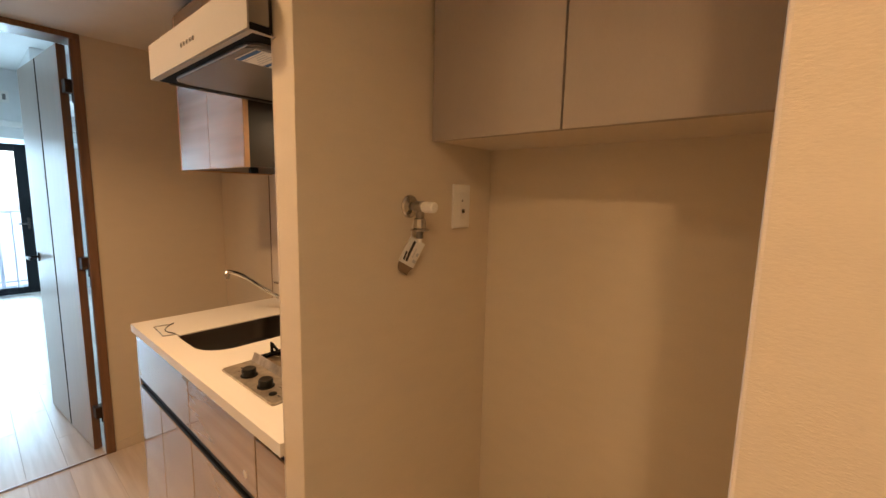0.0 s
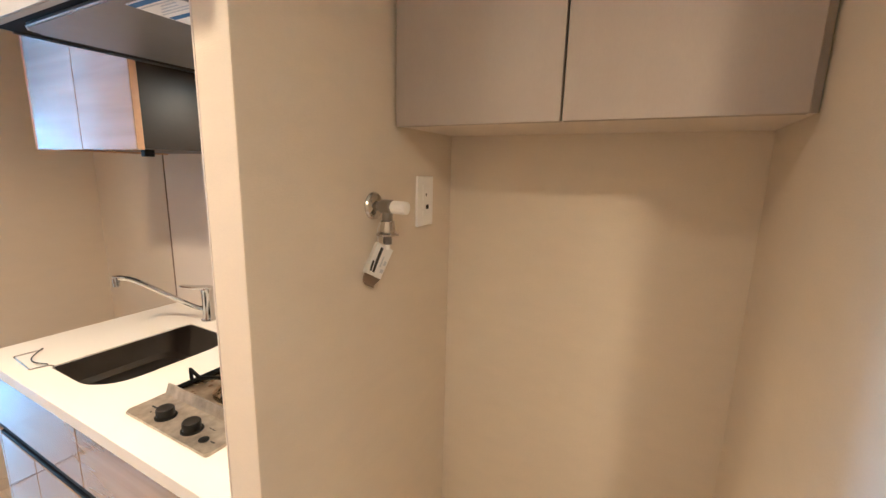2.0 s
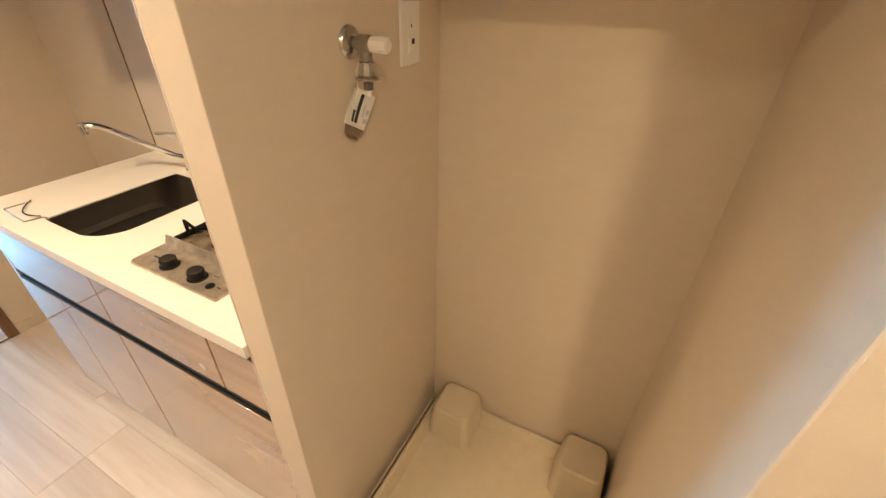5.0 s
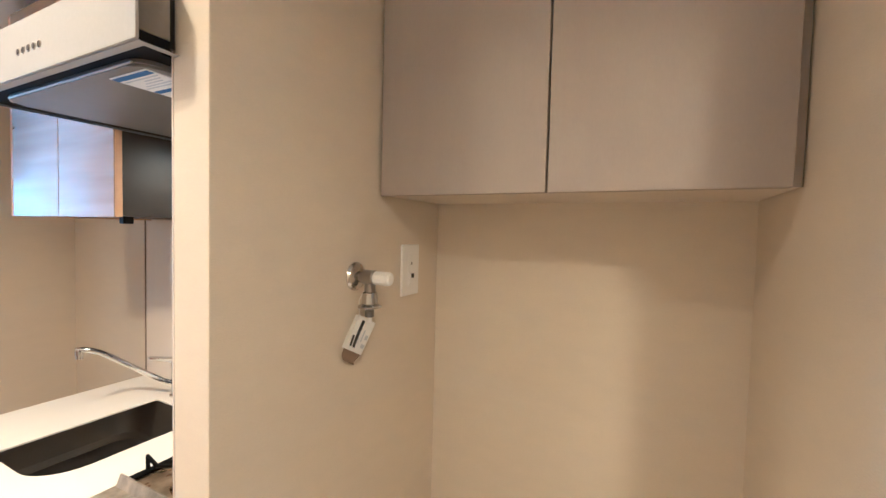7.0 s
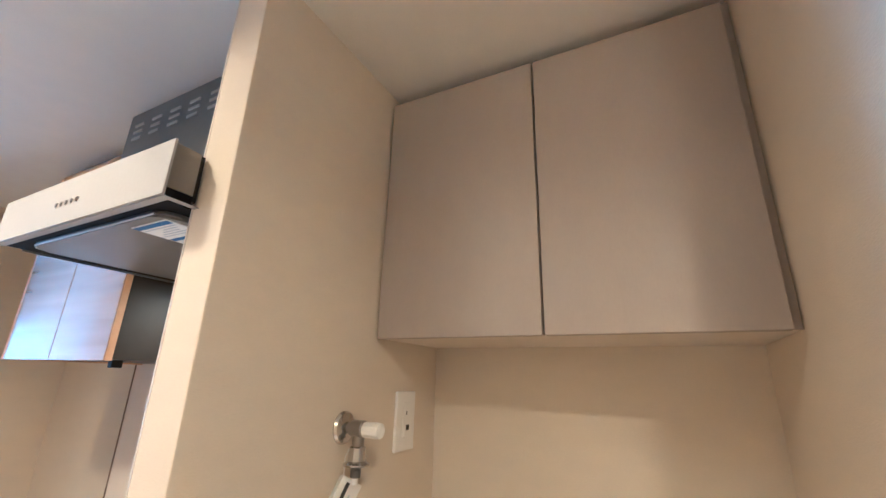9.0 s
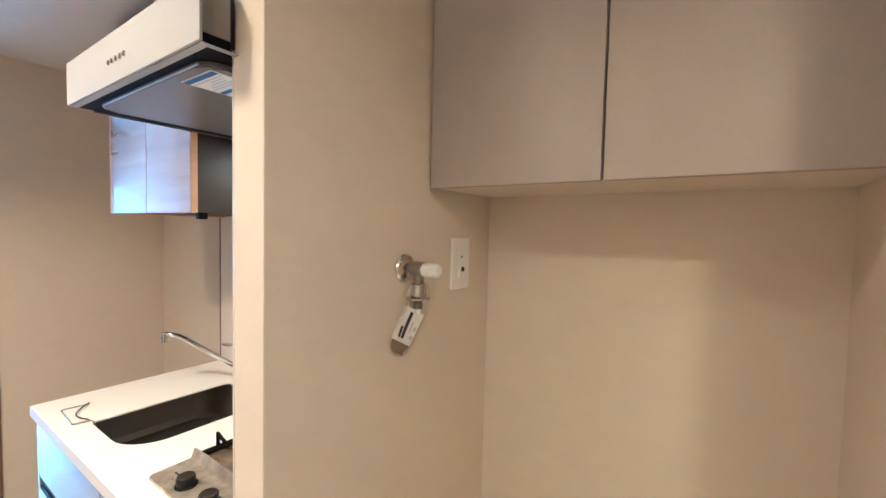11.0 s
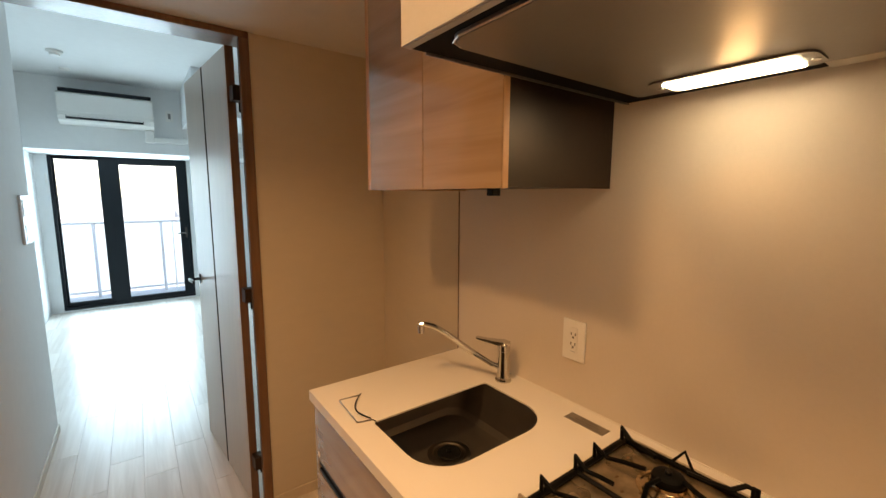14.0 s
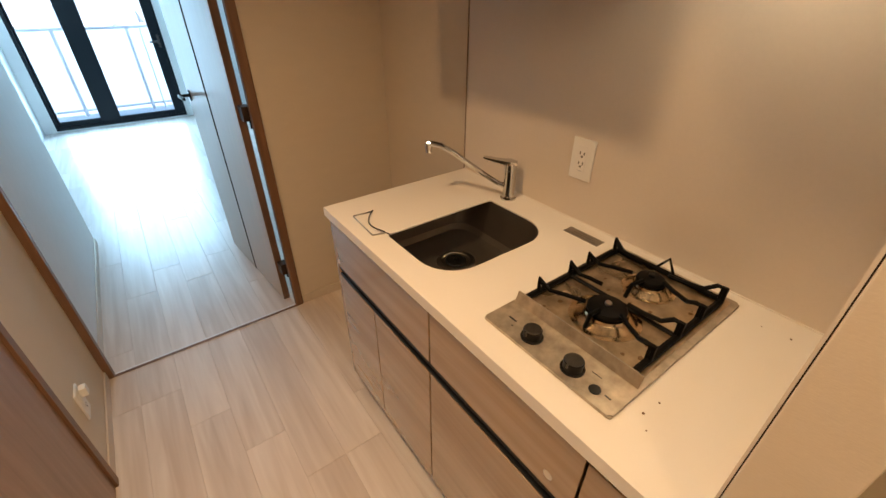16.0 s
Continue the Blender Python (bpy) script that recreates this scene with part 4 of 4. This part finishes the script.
def laundry_tap():
    t = thing("laundry_tap", (0.775, PY0, 1.344), "chrome washing machine tap with a white handle", "tap")
    x, y, z = 0.775, PY0, 1.344
    part("escutcheon", lathe(bmesh.new(), (x, y, z), (0, -1, 0), ((0.027, 0), (0.027, 0.002), (0.024, 0.006), (0.015, 0.011), (0.010, 0.012)), 32), CHROME, t)
    bm = bmesh.new()
    lathe(bm, (x, y, z), (0, -1, 0), ((0.009, 0.008), (0.009, 0.018), (0.0125, 0.020), (0.0140, 0.024), (0.0140, 0.044), (0.012, 0.046)))
    cyl(bm, (x, y - 0.034, z), (x, y - 0.034, z - 0.028), 0.010)
    part("body", bm, GREY_METAL, t)
    part("handle", lathe(bmesh.new(), (x, y, z), (0, -1, 0), ((0.0115, 0.046), (0.0125, 0.047), (0.0128, 0.072), (0.012, 0.078), (0.008, 0.080)), 12), WHITE_PLASTIC, t, "white plastic handle")
    part("coupling", lathe(bmesh.new(), (x, y - 0.034, z - 0.026), (0, 0, -1), ((0.011, 0), (0.0135, 0.002), (0.0135, 0.006), (0.0145, 0.010), (0.0155, 0.022), (0.022, 0.026), (0.022, 0.029), (0.014, 0.031))), CHROME, t)
    nip = part("nipple", lathe(bmesh.new(), (x, y - 0.034, z - 0.056), (0, 0, -1), ((0.009, 0), (0.009, 0.003), (0.0075, 0.004), (0.0085, 0.006), (0.0085, 0.016), (0.007, 0.017))), HOOD_SIDE, t)
    part("nipple_cap", C((x, y - 0.034, z - 0.073), (x, y - 0.034, z - 0.083), 0.005), WHITE_PLASTIC, nip)
    return t


laundry_tap()


def paper_tag():
    """A card folded once along its length, hanging from a thread."""
    g = thing("paper_tag", (0.745, PY0 - 0.03, 1.25), "white folded paper tag with dark print hanging from the tap", "paper tag")
    top = Vector((0.762, PY0 - 0.026, 1.284))
    down = Vector((-0.46, 0.16, -0.86)).normalized()
    out = Vector((0.80, -0.26, -0.45))
    out = (out - down * out.dot(down)).normalized()
    back = Vector((-0.12, 0.35, -0.62))
    back = (back - down * back.dot(down)).normalized()
    L = 0.072

    def sheet(axis, width, u0, u1, v0, v1, lift, mat, name, parent):
        n = down.cross(axis).normalized()
        if n.y > 0:
            n = -n
        bm = bmesh.new()
        grid = []
        for i in range(9):
            v = v0 + (v1 - v0) * i / 8
            row = []
            for j in range(4):
                u = u0 + (u1 - u0) * j / 3
                curl = n * (0.010 * (v ** 3) * (1 - u))
                row.append(top + down * (L * v) + axis * (width * u) + curl + n * lift)
            grid.append(row)
        vs = [[bm.verts.new(p) for p in row] for row in grid]
        ws = [[bm.verts.new(p - n * 0.0006) for p in row] for row in grid]
        for i in range(8):
            for j in range(3):
                bm.faces.new((vs[i][j], vs[i + 1][j], vs[i + 1][j + 1], vs[i][j + 1]))
                bm.faces.new((ws[i][j], ws[i][j + 1], ws[i + 1][j + 1], ws[i + 1][j]))
        edge = [(i, 0) for i in range(9)] + [(8, j) for j in range(1, 4)] + [(i, 3) for i in range(7, -1, -1)] + [(0, j) for j in range(2, 0, -1)]
        for (a, b), (c, d) in zip(edge, edge[1:] + edge[:1]):
            bm.faces.new((vs[a][b], vs[c][d], ws[c][d], ws[a][b]))
        return part(name, bm, mat, parent)

    def flap():
        """The loose lower end, curling back towards the wall."""
        bm = bmesh.new()
        wall_way = Vector((-0.25, 0.9, -0.35)).normalized()
        rows = []
        for i in range(7):
            v = i / 6
            mid = top + down * (L + 0.016 * v) + wall_way * (0.010 * math.sin(v * 2.2)) + out * (0.014 * v)
            u0, u1 = 0.16 * v, 1.0 - 0.30 * v
            rows.append([mid + out * (0.041 * (u0 + (u1 - u0) * j / 3)) - Vector((0, 0.003 * math.sin(math.pi * j / 3) * v, 0)) for j in range(4)])
        for lift in (0.0, 0.0006):
            vs = [[bm.verts.new(p + wall_way * lift) for p in row] for row in rows]
            for i in range(6):
                for j in range(3):
                    bm.faces.new((vs[i][j], vs[i + 1][j], vs[i + 1][j + 1], vs[i][j + 1]))
        return bm

    part("curled_flap", flap(), TAG_BACK_SHADE, g, "brown inner side of the curled tag, darkened for shade")
    front = sheet(out, 0.041, 0, 1, 0.12, 1, 0, PAPER, "front_panel", g)
    sheet(back, 0.022, 0, 1, 0.12, 1, 0, PAPER, "back_panel", g)
    sheet(out, 0.041, 0.26, 0.42, 0.2, 0.9, 0.0008, INK, "print_bar", front)
    sheet(out, 0.041, 0.08, 0.2, 0.62, 0.9, 0.0008, INK, "print_bar", front)
    sheet(out, 0.041, 0.6, 0.66, 0.4, 0.7, 0.0008, PRINT_GREY, "print_bar", front)
    sheet(out, 0.041, 0.78, 0.92, 0.5, 0.62, 0.0008, PRINT_GREY, "print_bar", front)
    sheet(out, 0.041, 0.74, 0.94, 0.74, 0.84, 0.0008, PRINT_GREY, "print_bar", front)
    part("thread", tube(bmesh.new(), [(0.775, PY0 - 0.02, 1.318), (0.772, PY0 - 0.012, 1.30), top + down * 0.010], 0.0008, 6), PAPER, g)
    return g


paper_tag()

# ---- corridor fittings ----
door_2 = thing("door_2", (LW, 1.93, 0), "closed brown wooden bathroom door in a brown frame", "door", kind="structure")
part("frame_post", B(LW + 0.001, LW + 0.014, 2.300, 2.335, 0, 2.02, bevel=0.002), TRIM, door_2)
part("frame_post", B(LW + 0.001, LW + 0.014, 1.525, 1.56, 0, 2.02, bevel=0.002), TRIM, door_2)
part("frame_head", B(LW + 0.001, LW + 0.014, 1.525, 2.335, 2.021, 2.05, bevel=0.002), TRIM_Y, door_2)
part("leaf", B(LW + 0.001, LW + 0.005, 1.563, 2.297, 0.006, 2.018), BATH_DOOR, door_2)
o, slab = outlet("wall_socket", (LW, 2.497, 0.245), (0, 1, 0), "white wall socket plate low on the corridor wall", (-0.02,))
part("plug", slab(0.0, 0.03, 0.015, 0.05, 0.0085, 0.03, 0.004), WHITE_PLASTIC, o, "small white plug")
solid("baseboard_corridor", B(LW + 0.0005, LW + 0.008, 2.336, DY0 - 0.013, 0, 0.05, bevel=0.002), BASE, "pale skirting board", "skirting", "structure")
solid("baseboard_kitchen", B(0.513, NB, DY0 - 0.008, DY0 - 0.0005, 0, 0.05, bevel=0.002), BASE, "pale skirting board", "skirting", "structure")
solid("baseboard_fridge", B(NB - 0.008, NB - 0.0005, CE + 0.005, DY0 - 0.009, 0, 0.05, bevel=0.002), BASE, "pale skirting board", "skirting", "structure")
solid("baseboard_nook", B(PF + 0.004, NB - 0.008, PY0 - 0.008, PY0 - 0.0005, 0, 0.05, bevel=0.002), BASE, "pale skirting board", "skirting", "structure")
solid("baseboard_closet", B(LW - 0.0145, LW - 0.007, DY1 + 0.013, 4.285, 0, 0.05, bevel=0.002), BASE, "pale skirting board", "skirting", "structure")
solid("threshold_strip", B(LW + 0.03, 0.472, DY0 + 0.003, DY0 + 0.013, -0.002, 0.003, bevel=0.001), WHITE_PLASTIC, "white threshold strip", "trim", "structure")


def ceiling_vent():
    v = thing("ceiling_vent", (0.10, 2.56, CZ - 0.02), "white ceiling vent grille above the doorway", "ceiling vent")
    x0, x1, y0, y1 = 0.0, 0.20, 2.44, 2.648
    part("frame", B(x0, x1, y0, y0 + 0.022, CZ - 0.022, CZ - 0.0005, bevel=0.004), WHITE_PLASTIC, v)
    part("frame", B(x0, x1, y1 - 0.022, y1, CZ - 0.022, CZ - 0.0005, bevel=0.004), WHITE_PLASTIC, v)
    part("frame", B(x0, x0 + 0.03, y0 + 0.022, y1 - 0.022, CZ - 0.022, CZ - 0.0005, bevel=0.004), WHITE_PLASTIC, v)
    part("frame", B(x1 - 0.03, x1, y0 + 0.022, y1 - 0.022, CZ - 0.022, CZ - 0.0005, bevel=0.004), WHITE_PLASTIC, v)
    part("backing", B(x0 + 0.03, x1 - 0.03, y0 + 0.022, y1 - 0.022, CZ - 0.006, CZ - 0.0005), HOOD_SIDE, v)
    for i in range(14):
        y = y0 + 0.03 + i * 0.0115
        part("slat", B(x0 + 0.03, x1 - 0.03, y, y + 0.006, CZ - 0.019, CZ - 0.008), WHITE_PLASTIC, v)
    return v


ceiling_vent()

# ---- living room fittings ----


def air_conditioner():
    a = thing("air_conditioner", (-0.05, 6.8, 2.27), "white wall-mounted air conditioner on the beam", "air conditioner")
    x0, x1 = -0.445, 0.327
    bm = bmesh.new()
    prof = [(6.799, 2.13), (6.799, 2.425), (6.60, 2.425), (6.575, 2.41), (6.572, 2.20), (6.60, 2.155), (6.66, 2.13)]
    va = [bm.verts.new((x0, y, z)) for y, z in prof]
    vb = [bm.verts.new((x1, y, z)) for y, z in prof]
    bm.faces.new(va), bm.faces.new(vb[::-1])
    for i in range(len(prof)):
        j = (i + 1) % len(prof)
        bm.faces.new((va[i], va[j], vb[j], vb[i]))
    part("body", bm, WHITE_PLASTIC, a)
    part("front_panel", B(x0 + 0.003, x1 - 0.003, 6.563, 6.572, 2.235, 2.405, bevel=0.003), WHITE_PLASTIC, a)
    part("top_grille", B(x0 + 0.02, x1 - 0.01, 6.59, 6.79, 2.4255, 2.462, bevel=0.003), ALU, a, "dark intake grille")
    part("air_outlet", B(x0 + 0.06, x1 - 0.09, 6.566, 6.58, 2.165, 2.198, bevel=0.003), ALU, a, "dark air outlet slot")
    part("louver", B(x0 + 0.065, x1 - 0.095, 6.561, 6.567, 2.186, 2.196), WHITE_PLASTIC, a)
    return a


air_conditioner()
pc = thing("pipe_cover", (0.6, 6.78, 2.0), "white plastic pipe cover along the beam", "pipe cover")
part("cover", B(0.24, LX1 - 0.002, 6.73, 6.799, 2.0, 2.06, bevel=0.012), WHITE_PLASTIC, pc)
part("elbow", B(0.245, 0.33, 6.725, 6.799, 1.995, 2.128, bevel=0.012), WHITE_PLASTIC, pc)
wp = thing("power_outlet", (0.485, 6.8, 2.31), "white outlet plate beside the air conditioner", "outlet")
part("plate", B(0.45, 0.52, 6.792, 6.799, 2.25, 2.37, bevel=0.003), WHITE_PLASTIC, wp)
part("socket", B(0.472, 0.498, 6.789, 6.792, 2.28, 2.34, bevel=0.001), HOOD_PANEL, wp)
solid("soffit", B(0.60, LX1, 5.6, 6.799, 2.18, LZ, bevel=0.004), WHITE_WALL, "white boxed soffit under the living room ceiling", "soffit", "structure")
sd = thing("smoke_detector", (-0.34, 5.8, LZ), "round white smoke detector on the ceiling", "smoke detector")
part("body", lathe(bmesh.new(), (-0.34, 5.8, LZ - 0.0005), (0, 0, -1), ((0.055, 0), (0.055, 0.012), (0.045, 0.02), (0.035, 0.022), (0.034, 0.04), (0.02, 0.045)), 28), WHITE_PLASTIC, sd)
cs = thing("ceiling_socket", (-0.34, 6.39, LZ), "small white ceiling lamp socket", "ceiling socket")
part("body", lathe(bmesh.new(), (-0.34, 6.39, LZ - 0.0005), (0, 0, -1), ((0.04, 0), (0.04, 0.012), (0.034, 0.02), (0.01, 0.021)), 24), WHITE_PLASTIC, cs)


def switch_panel():
    s = thing("switch_panel", (LW - 0.015, 4.1, 1.3), "white switch and intercom panel on the wall", "switch")
    x = LW - 0.0145
    part("plate", B(x, x + 0.012, 3.985, 4.185, 1.17, 1.425, bevel=0.004), WHITE_PLASTIC, s)
    part("screen", B(x + 0.012, x + 0.014, 4.01, 4.16, 1.315, 1.40, bevel=0.002), HOOD_PANEL, s)
    for z in (1.18, 1.23):
        part("key", B(x + 0.012, x + 0.015, 4.02, 4.15, z, z + 0.04, bevel=0.002), WHITE_PLASTIC, s)
    return s


switch_panel()

# ---- floors, plank by plank ----
solid("floor_base", B(LW - 0.1, NB + 0.1, HY - 0.1, DY0, -0.1, -0.002), SEAM, "dark underlay seen in the floor joints", "floor", "structure")
solid("floor_base_living", B(LX0 - 0.1, LX1 + 0.1, DY0, WY, -0.1, -0.002), SEAM, "dark underlay seen in the floor joints", "floor", "structure")
floor = thing("floor", (0, 0, 0), "pale whitish wood plank floor of hall and kitchen", "floor", kind="structure")
floor_living = thing("floor_living", (0, 5, 0), "pale whitish wood plank floor of the living room", "floor", kind="structure")
PLANKS = {}


def plank(parent, x0, x1, y0, y1):
    key = (round(x1 - x0, 3), round(y1 - y0, 3))
    if key not in PLANKS:
        w, l = (x1 - x0) / 2 - 0.0006, (y1 - y0) / 2 - 0.0006
        bm = bmesh.new()
        low = [bm.verts.new((a * w, b * l, -0.004)) for a, b in ((-1, -1), (1, -1), (1, 1), (-1, 1))]
        mid = [bm.verts.new((a * w, b * l, -0.0012)) for a, b in ((-1, -1), (1, -1), (1, 1), (-1, 1))]
        top = [bm.verts.new((a * (w - 0.001), b * (l - 0.001), 0)) for a, b in ((-1, -1), (1, -1), (1, 1), (-1, 1))]
        bm.faces.new(top)
        for p, q in ((low, mid), (mid, top)):
            for i in range(4):
                bm.faces.new((p[i], p[(i + 1) % 4], q[(i + 1) % 4], q[i]))
        PLANKS[key] = mesh_of("plank", bm, FLOOR_WOOD)
    ob = new("plank", PLANKS[key])
    ob.parent = parent
    o = ORIGIN[parent.name]
    ob.location = ((x0 + x1) / 2 - o.x, (y0 + y1) / 2 - o.y, -o.z)
    return ob


def lay(parent, xa, xb, ya, yb, width, length, start, seed):
    r = random.Random(seed)
    x = start
    while x < xb - 0.005:
        a, b = max(x, xa), min(x + width, xb)
        if b > a + 0.004:
            y = ya - r.choice((0.1, 0.35, 0.6, 0.85)) * length
            while y < yb - 0.005:
                c, d = max(y, ya), min(y + length, yb)
                if d > c + 0.004:
                    plank(parent, a, b, c, d)
                y += length
        x += width


lay(floor, LW, NB, HY, DY0, 0.145, 0.91, -0.401, 3)
lay(floor_living, LX0, LX1, DY0, WY, 0.145, 0.91, -0.981, 5)
